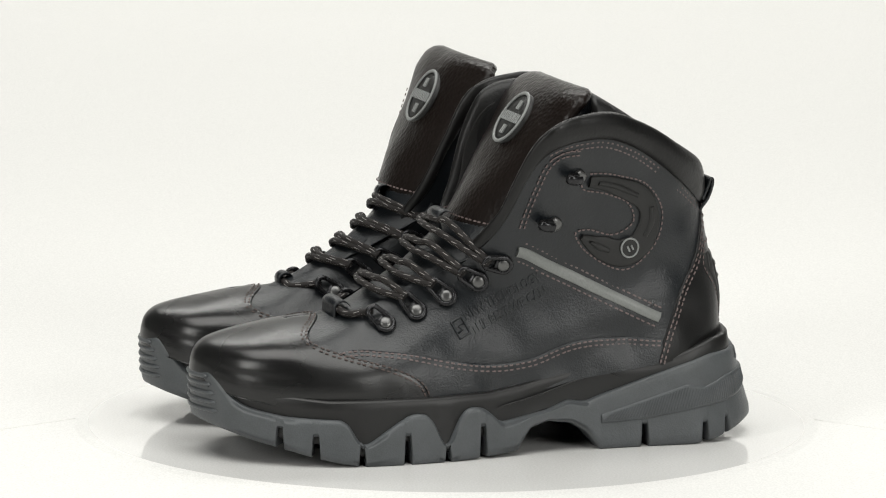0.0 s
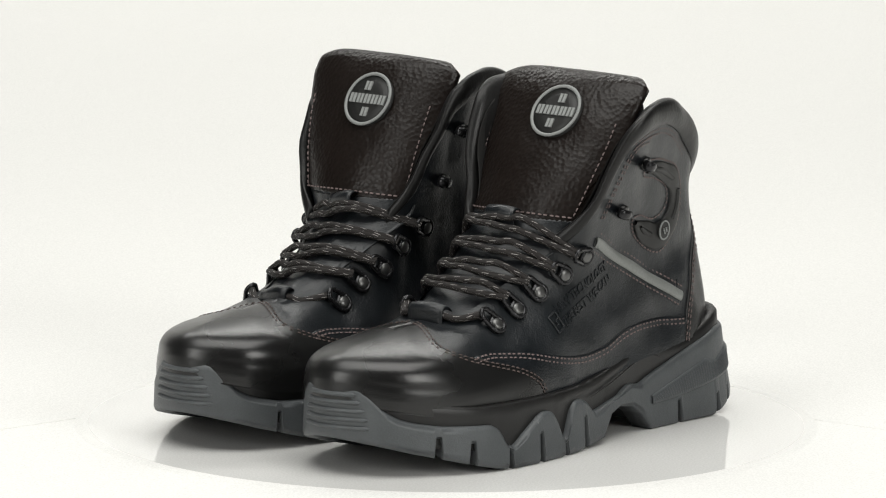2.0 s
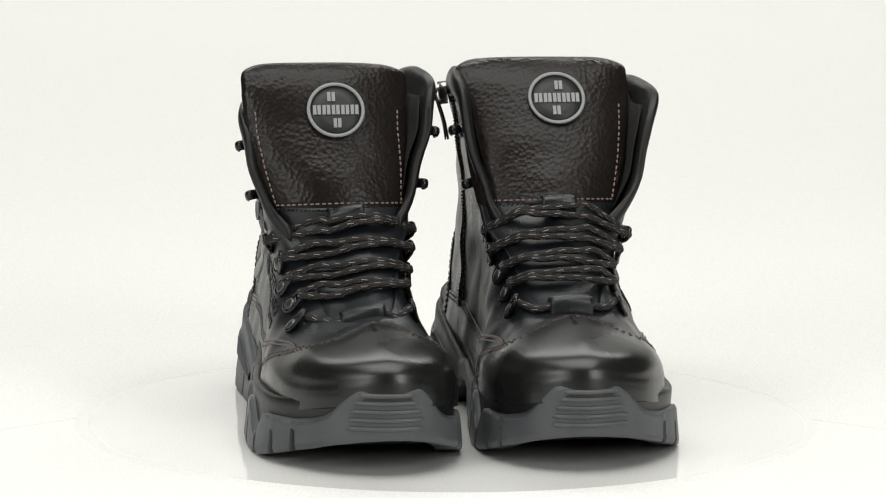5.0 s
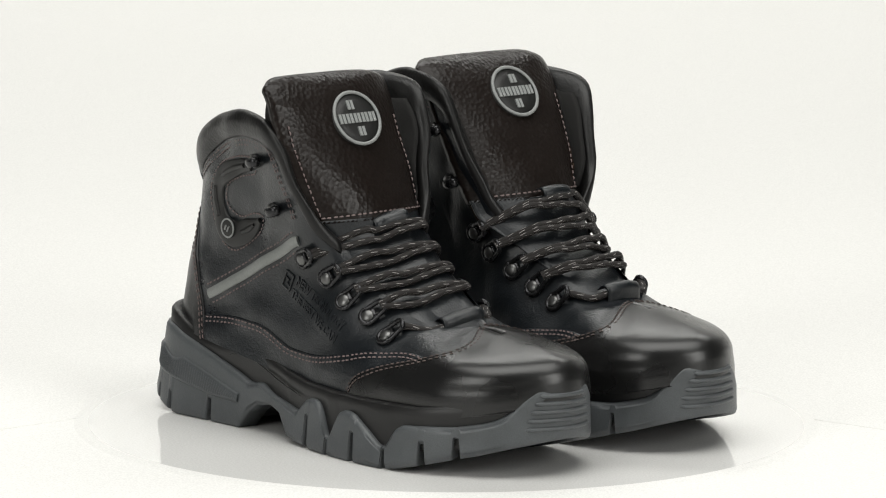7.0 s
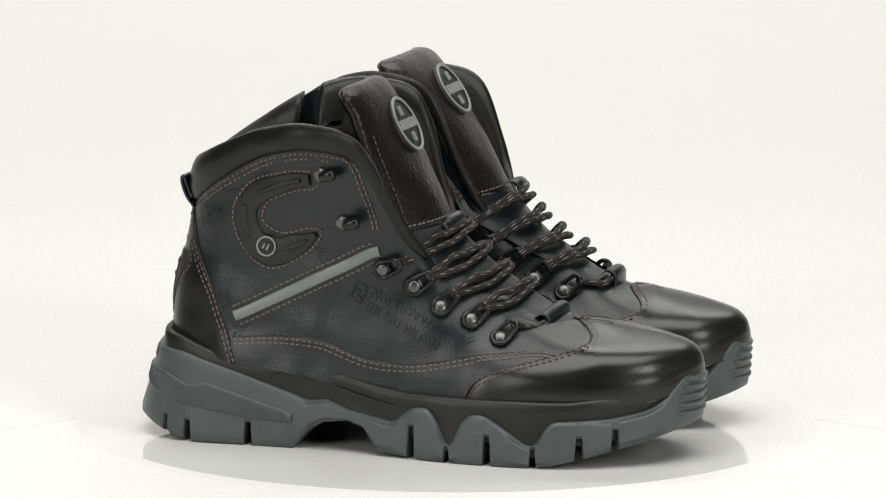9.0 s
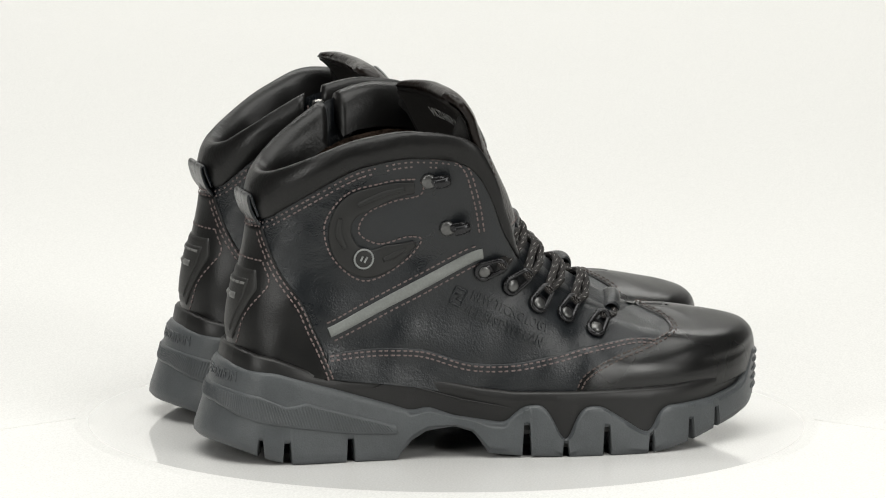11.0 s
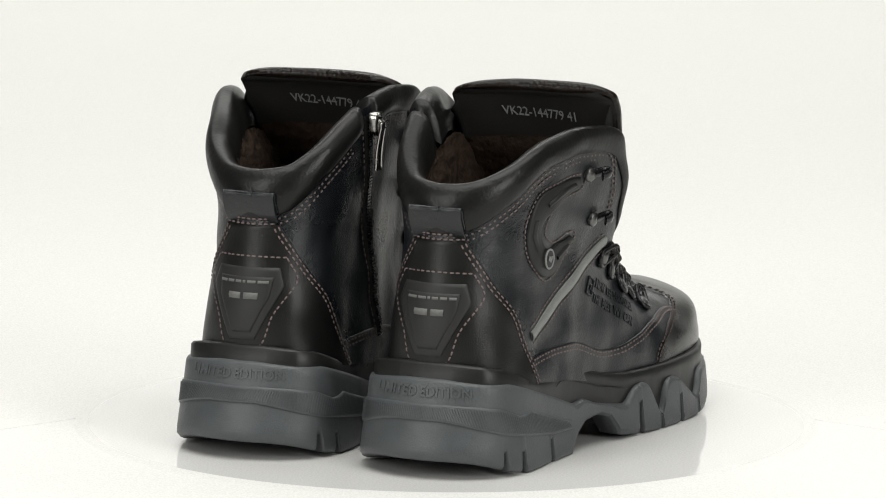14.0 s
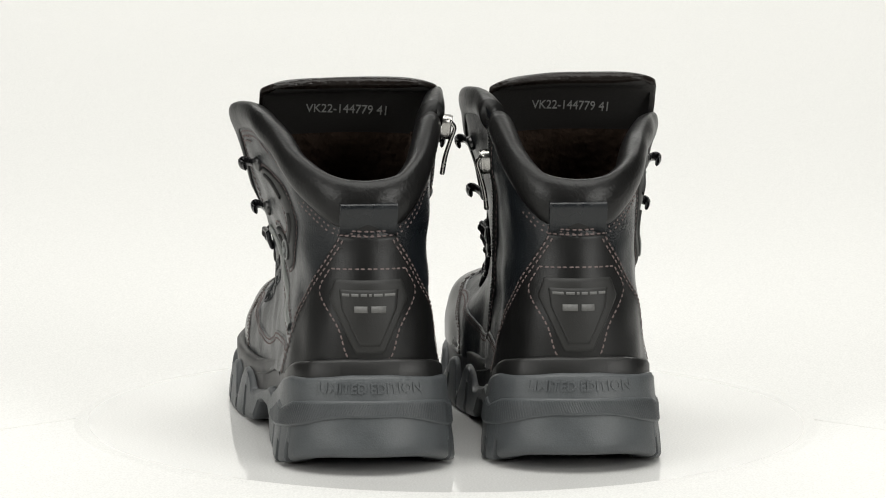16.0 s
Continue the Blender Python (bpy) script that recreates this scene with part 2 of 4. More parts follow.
EDGE = [(-120, 0, 147), (-115, 19, 149), (-98, 33, 157), (-72, 41, 167), (-45, 48, 171), (-14, 55, 164), (6, 45, 126), (20, 26, 105), (46, 23, 89), (74, 17, 75), (90, 0, 71.5), (112, 0, 68), (134, 0, 64)]
RISE = [0, 1, 6, 12, 15, 14, 6, 2, 0, 0, 0, 0, 0]
NARROW = [1, 1, 0.99, 0.97, 0.93, 0.83, 0.80, 0.87, 0.87, 0.90, 0.95, 1, 1]


def eased(t):
    t = np.clip(t, 0, 1)
    return t * t * (3 - 2 * t)


def upper(u, v, side):
    """Point of the upper: u from heel to toe, v from the sole to the top edge, side -1 outer, 1 inner."""
    u, v = np.broadcast_arrays(np.asarray(u, float), np.asarray(v, float))
    C = np.stack([cat(c, u, True) for c in (FEATHER, ANKLE, GIRTH, EDGE)])
    if side < 0:
        left = 0 if SIDE[0] > 0 else 1
        C[3, ..., 1] += 11 * left * np.exp(-((u * 12 - 3.9) / 1.8) ** 2)
        C[3, ..., 2] += 8 * left * np.exp(-((u * 12 - 3.9) / 1.6) ** 2)
        sunk = (1 - left) * np.exp(-((u * 12 - 7.9) / 1.3) ** 2)
        C[3, ..., 0] -= 4.5 * sunk
        C[3, ..., 2] -= 4.5 * sunk
    f = np.clip(v, 0, 1) * 3
    i = np.minimum(f.astype(int), 2)
    w = (f - i)[..., None]
    last = 2 * C[-1:] - C[-2:-1]
    ridge = np.clip((u - 0.79) / 0.04, 0, 1)[None, ..., None]
    E = np.concatenate([2 * C[:1] - C[1:2], C, last * (1 - ridge) + C[-2:-1] * np.array([1, -1, 1]) * ridge])
    pick = lambda k: np.take_along_axis(E, (i + k)[None, ..., None], 0)[0]
    a, b, c, d = pick(0), pick(1), pick(2), pick(3)
    p = 0.5 * (2 * b + (c - a) * w + (2 * a - 5 * b + 4 * c - d) * w * w + (3 * b - a - 3 * c + d) * w ** 3)
    width = np.maximum(p[..., 1], 0) * (1 if side < 0 else np.interp(u, np.linspace(0, 1, 13), NARROW))
    if side > 0 and SIDE[0] > 0:
        width = width * (1 + 0.10 * np.exp(-((u * 12 - 4.8) / 1.1) ** 2) * np.clip(v * 2 - 1, 0, 1))
    if side > 0:
        p[..., 2] += np.interp(u, np.linspace(0, 1, 13), RISE) * np.clip(v * 2 - 1, 0, 1)
    # soft dents of worn leather on the sides
    x, z = p[..., 0], p[..., 2]
    dent = np.sin(x / 8.3 + z / 12.1 + side) * np.sin(z / 7.7 - x / 19.0) + 0.6 * np.sin(x / 4.9 - z / 6.1) * np.sin(z / 15.0 + x / 11.0 + 1.3 * side * SIDE[0])
    fold = np.sin(x / 14.5 - z / 9.5 + 0.8 * SIDE[0]) * np.sin(x / 31.0 + z / 23.0 + 1.9 * side) * np.clip((z - 50) / 15, 0, 1)
    width = width + (0.55 * dent + 0.7 * fold) * np.clip((width - 20) / 10, 0, 1) * np.clip((85 - x) / 30, 0, 1)
    p[..., 1] = side * width + 4.0 * np.clip(p[..., 0] / 150, 0, 2) ** 2
    if SIDE[0] > 0:
        p[..., 2] -= 3.0 * np.exp(-((p[..., 1] + 20) / 26) ** 2) * eased((z - 34) / 36) * eased((x - 10) / 55) * eased((165 - x) / 60)
    return p


def normal(u, v, side):
    e = 0.004
    du = upper(np.clip(u + e, 0, 1), v, side) - upper(np.clip(u - e, 0, 1), v, side)
    dv = upper(u, np.clip(v + e, 0, 1), side) - upper(u, np.clip(v - e, 0, 1), side)
    n = unit(np.cross(du, dv)) * (-side)
    flip = np.sign(n[..., 1:2] * side + 0.35 * n[..., 0:1] * np.sign(upper(u, v, side)[..., 0:1] - 10) + 0.2 * n[..., 2:3])
    return n * np.where(flip == 0, 1, flip)


GU, GV = np.meshgrid(np.linspace(0, 1, 161), np.linspace(0, 1, 71), indexing="ij")
LOOKUP = {}


def locate_all(points, side, axes=(0, 2), only=None):
    """(u, v) of each place where the upper shows at (a, b) in the view along the third axis."""
    points = np.asarray(points, float)
    G = LOOKUP[side]
    flat_a, flat_b = G[..., axes[0]].ravel(), G[..., axes[1]].ravel()
    bad = 0 if only is None else np.where(only(G), 0, 1e9).ravel()
    first = np.array([np.argmin((flat_a - a) ** 2 + (flat_b - b) ** 2 + bad) for a, b in points])
    u, v = GU.ravel()[first].copy(), GV.ravel()[first].copy()
    e = 0.003
    for _ in range(3):
        p = upper(u, v, side)
        u0, u1, v0, v1 = np.maximum(u - e, 0), np.minimum(u + e, 1), np.maximum(v - e, 0), np.minimum(v + e, 1)
        ju = (upper(u1, v, side) - upper(u0, v, side)) / (u1 - u0)[:, None]
        jv = (upper(u, v1, side) - upper(u, v0, side)) / (v1 - v0)[:, None]
        a, b, c, d = ju[:, axes[0]], jv[:, axes[0]], ju[:, axes[1]], jv[:, axes[1]]
        det = a * d - b * c
        ok = np.abs(det) > 60
        det = np.where(ok, det, 1)
        ra, rb = points[:, 0] - p[:, axes[0]], points[:, 1] - p[:, axes[1]]
        u = np.clip(u + ok * np.clip((d * ra - b * rb) / det, -0.01, 0.01), 0, 1)
        v = np.clip(v + ok * np.clip((a * rb - c * ra) / det, -0.02, 0.02), 0, 1)
    return np.stack([u, v], 1)


def locate(a, b, side, axes=(0, 2), only=None):
    return tuple(locate_all([(a, b)], side, axes, only)[0])


def on_upper(points, side, lift=0.0, axes=(0, 2), only=None):
    """Points and normals on the upper under a drawn line."""
    uv = locate_all(points, side, axes, only)
    n = normal(uv[:, 0], uv[:, 1], side)
    return upper(uv[:, 0], uv[:, 1], side) + n * lift, n


# sole outline seen from above: outer side from heel to toe, then back along the inner side
OUTLINE = [(-155.5, 0), (-150, -22.5), (-135.5, -39), (-112, -46.5), (-80, -46.5), (-45, -47), (-8, -52), (30, -58), (65, -60), (98, -56), (125, -42.5), (145, -25), (155.5, 2),
           (149, 26), (129, 43), (100, 50.5), (65, 51), (30, 47), (-8, 42), (-45, 41.5), (-80, 45), (-112, 46.5), (-135.5, 39), (-150, 22.5)]


def outline(n=900):
    P = np.array(OUTLINE + OUTLINE[:3], float)
    k = len(OUTLINE)
    t = np.linspace(0, 1, 4001)
    c = cat(np.vstack([P[-4:-3], P]), (1 + t * k) / (k + 3))
    s = np.concatenate([[0], np.cumsum(np.linalg.norm(np.diff(c, axis=0), axis=1))])
    q = np.linspace(0, s[-1], n, endpoint=False)
    pts = np.stack([np.interp(q, s, c[:, 0]), np.interp(q, s, c[:, 1])], 1)
    tan = unit(np.roll(pts, -1, 0) - np.roll(pts, 1, 0))
    return pts, np.stack([tan[:, 1], -tan[:, 0]], 1)


RING, OUTWARD = outline()
if np.mean(np.sum(RING * OUTWARD, 1)) < 0:
    OUTWARD = -OUTWARD


def lean(nrm, z):
    """How far the sole's wall has drawn in at height z."""
    return (0.08 + 0.22 * np.clip(-nrm[:, 0], 0, 1) ** 2 - 0.125 * np.clip(nrm[:, 0], 0, 1) ** 2) * z


def steps(x, table):
    return np.interp(x, [p[0] for p in table], [p[1] for p in table])


WALL_TOP = [(-153, 51), (-147, 50), (-136, 48.8), (-119, 47.8), (-100, 42.8), (-87, 39), (-55, 28.8), (-47, 25.8), (-43, 26.2), (-37, 27.4), (-25, 23), (-2, 19), (3, 18.5), (8, 23.5), (12, 26.8), (19, 28), (24, 26.5), (29, 18), (34, 8), (36, 8), (40, 18), (44, 25), (49, 26.5), (55, 26), (65, 20), (78, 11.5), (83, 11.5), (87, 20), (92, 24.5), (104, 25), (122, 26), (134, 28.5), (140, 30.5), (145, 34.5), (149, 42), (152, 47), (170, 48.5)]
WALL_FOOT = [(-156, 9.5), (-150, 9.0), (-143, 7.8), (-132, 5), (-121, 2.0), (-108, 0), (-54, 0), (-52, 3), (-46, 10), (-38, 15), (-24, 17), (-14, 14), (-8, 6), (-6, 3), (0, 2), (12, 1), (30, 0), (80, 0), (92, 1.6), (105, 4.5), (120, 8.5), (135, 12.5), (150, 17.5), (162, 22)]
NOTCHES = [(-127, 1.9, 12), (-113, 1.9, 11), (-79, 2.1, 12), (14, 2.0, 17), (34.5, 1.4, 9), (57, 2.0, 15), (82, 1.5, 12), (106, 1.7, 16), (123, 1.5, 20)]
FOAM_TOP = [(-153, 58.5), (-136, 57), (-120, 54.5), (-100, 48), (-86, 44.6), (-73, 44.0), (-66, 44.8), (-58, 46.2), (-50, 45), (-37, 42), (-11, 36.5), (7, 34), (38, 33.5), (100, 34), (125, 36.5), (139, 40), (150, 43.5), (162, 47)]


def sole_parts(root):
    x = RING[:, 0]
    top, foot = steps(x, WALL_TOP), steps(x, WALL_FOOT)
    top = sum(np.roll(top, k) for k in range(-3, 4)) / 7
    for cx, hw, h in NOTCHES:
        inside = (np.abs(x - cx) < hw) & (np.abs(OUTWARD[:, 1]) > 0.35)
        foot = np.where(inside, np.maximum(foot, np.minimum(h, top - 2)), foot)
    n = len(x)

    def wall(inset, z):
        inset = np.broadcast_to(inset, (n,))
        z = np.broadcast_to(z, (n,))
        p = RING - OUTWARD * (inset + lean(OUTWARD, z))[:, None]
        return np.concatenate([p, z[:, None]], 1)
    heel = np.clip((-x - 60) / 40, 0, 1)
    rows = [wall(13, top - 2), wall(4, top), wall(1.2, top - 0.5), wall(0.4, top - 2.2)]
    # heel bands: two steps that run round the back and fade along the sides
    for k in np.linspace(0.12, 0.86, 8):
        z = top + (foot - top) * k
        rows.append(wall(0.4 * (1 - k) - 1.2 * heel * max(0, k - 0.4), z))
    back = np.clip((-x - 112) / 25, 0, 1)
    rows += [wall(0.3 - 1.0 * heel + 0.8 * back, foot + 2.4), wall(0.7 - 0.6 * heel + 2.0 * back, foot + 0.7), wall(1.9 + 2.5 * back, foot), wall(14, foot)]
    A = np.stack(rows, 1)
    v, f = sheet(A)
    k = A.shape[1]
    f = [(i * k + j, ((i + 1) % n) * k + j, ((i + 1) % n) * k + (j + 1) % k, i * k + (j + 1) % k) for i in range(n) for j in range(k)]
    ob = emit("outsole", v, f, RUBBER, root, "grey rubber outsole with deep lugs")
    # tread plate under the boot
    low = wall(9, np.maximum(steps(x, WALL_FOOT) + 4, 4))
    high = wall(9, np.maximum(steps(x, WALL_FOOT) + 12, 14))
    v = [tuple(p) for p in low] + [tuple(p) for p in high]
    f = [(i, (i + 1) % n, n + (i + 1) % n, n + i) for i in range(n)]
    half = n // 2
    for o in (0, n):
        f += [(o + i, o + i + 1, o + (n - i - 1) % n, o + (n - i) % n) for i in range(1, half - 1)]
    emit("tread_plate", v, f, RUBBER_DARK, root, "dark recessed tread under the sole")
    # midsole
    ft = steps(x, FOAM_TOP)
    low = np.maximum(np.minimum(top - 8, 12), steps(x, WALL_FOOT) + 5)
    rows = [wall(12, ft - 3), wall(6.0, ft + 0.4), wall(3.4, ft + 0.3), wall(2.2, ft - 1.2)]
    for k in np.linspace(0.15, 1, 8):
        z = (ft - 2) * (1 - k) + low * k
        rows.append(wall(1.9 + 1.0 * math.sin(k * math.pi) + 1.5 * k, z))
    rows.append(wall(14, low))
    A = np.stack(rows, 1)
    k = A.shape[1]
    f = [(i * k + j, ((i + 1) % n) * k + j, ((i + 1) % n) * k + (j + 1) % k, i * k + (j + 1) % k) for i in range(n) for j in range(k)]
    emit("midsole", [tuple(p) for p in A.reshape(-1, 3)], f, MIDSOLE, root, "black moulded foam midsole")
    return wall


COLLAR_ROWS = []


def collar_drop(u):
    return np.interp(u * 12, [0, 1, 2, 3, 4, 5, 6, 7], [24, 22, 17, 13, 12, 12, 9, 5])


def collar_loop(n):
    """u and side along the top edge: outer front, round the heel, inner front."""
    us = np.concatenate([np.linspace(0.56, 0, n), np.linspace(0, 0.56, n)[1:]])
    return us, np.array([-1] * n + [1] * (n - 1))


def upper_parts(root):
    # main body of both sides, as one skin
    nu, nv = 150, 48
    u, v = np.meshgrid(np.linspace(0, 1, nu), np.linspace(0, 1, nv), indexing="ij")
    bm = bmesh.new()
    loops = np.concatenate([upper(u, v, -1), upper(u, v, 1)[::-1]], 0)
    # the skin is skived thinner where the toe cap covers it
    covered = np.interp(loops[..., 2], [31, 43, 50, 56, 60, 65], [39, 45, 61, 85, 97, 102])
    thin = 2.2 * np.clip((loops[..., 0] - covered - 4) / 7, 0, 1)
    inward = loops - np.stack([np.minimum(loops[..., 0] - 6, 125), np.full(thin.shape, 2.0), np.full(thin.shape, 38.0)], -1)
    loops = loops - unit(inward) * thin[..., None]
    vs = [bm.verts.new(tuple(p)) for p in loops.reshape(-1, 3)]
    for q in grid_faces(2 * nu, nv, True):
        bm.faces.new([vs[i] for i in q])
    bmesh.ops.remove_doubles(bm, verts=bm.verts, dist=0.05)
    bmesh.ops.recalc_face_normals(bm, faces=bm.faces)
    bm.verts.index_update()
    v = [tuple(p.co) for p in bm.verts]
    f = [tuple(p.index for p in q.verts) for q in bm.faces]
    bm.free()
    emit("quarter", v, f, NUBUCK, root, "dark navy oiled leather quarter")
    # padded collar
    us, sides = collar_loop(60)
    rows = []
    for uu, sd in zip(us, sides):
        vv = np.linspace(1, 0.5, 60)
        line = upper(np.full(60, uu), vv, sd)
        s = np.concatenate([[0], np.cumsum(np.linalg.norm(np.diff(line, axis=0), axis=1))])
        h = float(collar_drop(uu))
        va = float(np.interp(h, s, vv))
        a, t = upper(uu, va, sd), upper(uu, 1.0, sd)
        n = normal(np.array(uu), np.array((va + 1) / 2), sd)
        up = arrow(a, t)
        g = float(np.interp(uu, [0.28, 0.40, 0.46], [1, 0.5, 0.3]))
        m = n * g
        sec = [a - n * 0.6, a + n * 0.8 + up * 0.2, a + up * h * 0.2 + m * 2.2 + n * 0.6, a + up * h * 0.5 + m * 3.3 + n * 0.5, a + up * h * 0.85 + m * 2.6 + n * 0.4, t + up * (0.9 + 1.3 * g) + n * 0.1, t + up * (0.9 + 1.5 * g) - m * 4,
               t - m * 8 - n * 0.8 - up * 1.5, t - m * 10 - n * 1.2 - up * 10, t - m * 10 - n * 1.4 - up * 22]
        rows.append(cat(sec, np.linspace(0, 1, 26)))
    A = np.array(rows)
    COLLAR_ROWS[:] = [A, us, sides]
    cut = [i for i in range(len(us)) if sides[i] > 0 and 0.246 < us[i] < 0.262]
    for lo, hi in ((0, cut[0]), (cut[-1] + 1, len(us))):
        v, f = sheet(A[lo:hi])
        k = A.shape[1]
        f += [tuple(range(k)), tuple((hi - lo - 1) * k + j for j in range(k))[::-1]]
        emit("collar", v, f, COLLAR, root, "padded soft black leather collar")
    # fleece lining and footbed
    us2, sd2 = collar_loop(90)
    rows = []
    for uu, sd in zip(us2, sd2):
        vv = np.linspace(0.90, 0.05, 60)
        p = upper(np.full(60, uu), vv, sd)
        n = normal(np.full(60, uu), vv, sd)
        q = p - n * 10.6
        q += n * np.array([1.5 * noise.noise(Vector(c) * 0.16) + 1.1 * noise.noise(Vector(c) * 0.55) for c in q])[:, None]
        rows.append(q)
    v, f = sheet(np.array(rows))
    emit("lining", v, f, FLEECE, root, "brown fleece lining")
    ring = [tuple(r[-7]) for r in rows]
    emit("footbed", ring, [tuple(range(len(ring)))], FLEECE, root, "brown fleece footbed")


TONGUE = [(92, 69), (73, 78), (54, 88.5), (37.5, 100.5), (25, 112.5), (19.5, 124), (13, 141), (4, 160), (-5, 179), (-11, 190), (-17, 195.5)]
TONGUE_HALF = [15, 19, 22, 26, 36, 39, 42, 44, 45.5, 45.5, 45]


def slump(y):
    """The right boot's instep has sunk towards its outer side: how far back and down at the width y."""
    d = np.clip(np.asarray(y, float) - 8, -16, 0) if SIDE[0] > 0 else np.zeros(np.shape(y))
    return 0.30 * d, 0.26 * d


def tongue_point(s, a, lift=0.0):
    """Point of the tongue: s from the vamp to its top, a from the outer edge to the inner one."""
    s, a = np.broadcast_arrays(np.asarray(s, float), np.asarray(a, float))
    c = cat(TONGUE, s)
    d = unit(cat(TONGUE, np.clip(s + 0.01, 0, 1)) - cat(TONGUE, np.clip(s - 0.01, 0, 1)))
    nx, nz = d[..., 1], -d[..., 0]
    nx, nz = np.where(nx < 0, -nx, nx), np.where(nx < 0, -nz, nz)
    w = np.interp(s, np.linspace(0, 1, len(TONGUE_HALF)), TONGUE_HALF)
    round_top = np.where(s > 0.88, np.sqrt(np.clip(1 - ((s - 0.88) / 0.1205) ** 2, 0.0, 1)) * 0.30 + 0.70, 1)
    w = w * round_top
    top_wrap = np.where(a < 0, 2.0, 14.0) if SIDE[0] > 0 else np.where(a < 0, 9.0, 5.0)
    mid_wrap = np.where(a < 0, 12.0, 16.0) if SIDE[0] > 0 else np.where(a < 0, 14.0, 14.0)
    k = np.clip((s - 0.42) / 0.2, 0, 1)
    wrap = np.where(s < 0.62, 19 + (mid_wrap - 19) * k, mid_wrap + (top_wrap - mid_wrap) * np.clip((s - 0.62) / 0.2, 0, 1))
    back = -wrap * np.clip((s - 0.22) / 0.2, 0, 1) * np.abs(a) ** 2.2 - 8.0 * np.clip((0.45 - s) / 0.2, 0, 1) * a ** 2
    off = back + lift
    w = w + (0 if SIDE[0] > 0 else 2) * np.clip((s - 0.45) / 0.3, 0, 1)
    across = w * a - (8.5 if SIDE[0] > 0 else 3) * np.clip((s - 0.3) / 0.4, 0, 1)
    leaning = (8 if SIDE[0] > 0 else 23) * np.clip((s - 0.4) / 0.6, 0, 1)
    sx, sz = slump(across)
    low = np.clip((0.5 - s) / 0.1, 0, 1)
    return np.stack([c[..., 0] - leaning + nx * off + sx * low, across, c[..., 1] + nz * (0.25 * back + lift) + sz * low], -1)


def tongue_parts(root):
    for nm, s0, s1, mat, lb, th in (("tongue_base", 0.0, 0.48, NUBUCK, "dark navy leather lower tongue", 4), ("tongue_top", 0.47, 1.0, BROWN, "dark brown grained leather tongue flap", 8)):
        s, a = np.meshgrid(np.linspace(s0, s1, 44), np.linspace(-1, 1, 36), indexing="ij")
        edge = np.clip(1 - np.abs(a) ** 6, 0, 1) * np.clip((1.0 - s) / 0.035, 0, 1) ** 0.5
        puff = 1.2 * np.array([noise.noise(Vector((p[0], p[1] * 0.7, p[2])) * 0.045) for p in tongue_point(s, a).reshape(-1, 3)]).reshape(s.shape)
        if nm == "tongue_top":
            k, q = np.meshgrid(np.linspace(0.30, 0.725, 34), np.linspace(-0.93, 0.93, 30), indexing="ij")
            fluff = np.array([noise.noise(Vector((x * 90, y * 14, 3.7))) for x, y in zip(k.ravel(), q.ravel())]).reshape(k.shape)
            rim = np.clip((1 - np.abs(q) / 0.93) * 8, 0, 1) * np.clip((0.725 - k) * 40, 0, 1)
            k2, q2 = np.meshgrid(np.linspace(0.69, 0.985, 30), np.linspace(-0.97, 0.97, 24), indexing="ij")
            emit("tongue_back", *sheet(tongue_point(k2, q2, -th - 0.35 + 1.6 * np.abs(q2) ** 8 + 1.5 * np.clip((k2 - 0.95) / 0.035, 0, 1) ** 2)), TONGUE_LEATHER, root, "smooth black leather back of the tongue")
            emit("tongue_lining", *sheet(tongue_point(k, q, -th - 0.5 - (1.5 + 1.2 * fluff) * rim)), FLEECE, root, "brown fleece behind the tongue")
        front = tongue_point(s, a, puff * edge - 2.5 * (1 - edge))
        back = tongue_point(s, a, -th + 2.5 * (1 - edge))
        v, f = sheet(front, back)
        emit(nm, v, f, mat, root, lb)


def build_boot(side):
    SIDE[0] = side
    LOOKUP.update({s: upper(GU, GV, s) for s in (-1, 1)})
    root = new("hiking_boot")
    root.location = (0, -0.056 * side, 0)
    tagged(root, "laced black leather hiking boot with grey lugged sole, on a turntable", "boot", "pair of boots")
    wall = sole_parts(root)
    upper_parts(root)
    tongue_parts(root)
    details(root, wall)
    return root


# ---- things sewn, riveted and moulded on the boot ----
def drawn(points, side, n=240, lift=0.0, axes=(0, 2), only=None):
    """Points, normals and tangents along a line drawn on the upper, evenly spaced."""
    uv = locate_all(points, side, axes, only)
    w = cat(uv, np.linspace(0, 1, n))
    return spaced(upper(w[:, 0], w[:, 1], side), normal(w[:, 0], w[:, 1], side), lift)


def spaced(p, nrm, lift=0.0, step=0.6):
    s = np.concatenate([[0], np.cumsum(np.linalg.norm(np.diff(p, axis=0), axis=1))])
    q = np.arange(0, s[-1], step)
    at = lambda arr: np.stack([np.interp(q, s, arr[:, k]) for k in range(3)], 1)
    p, nrm = at(p), unit(at(nrm))
    return p + nrm * lift, nrm, unit(np.gradient(p, axis=0))


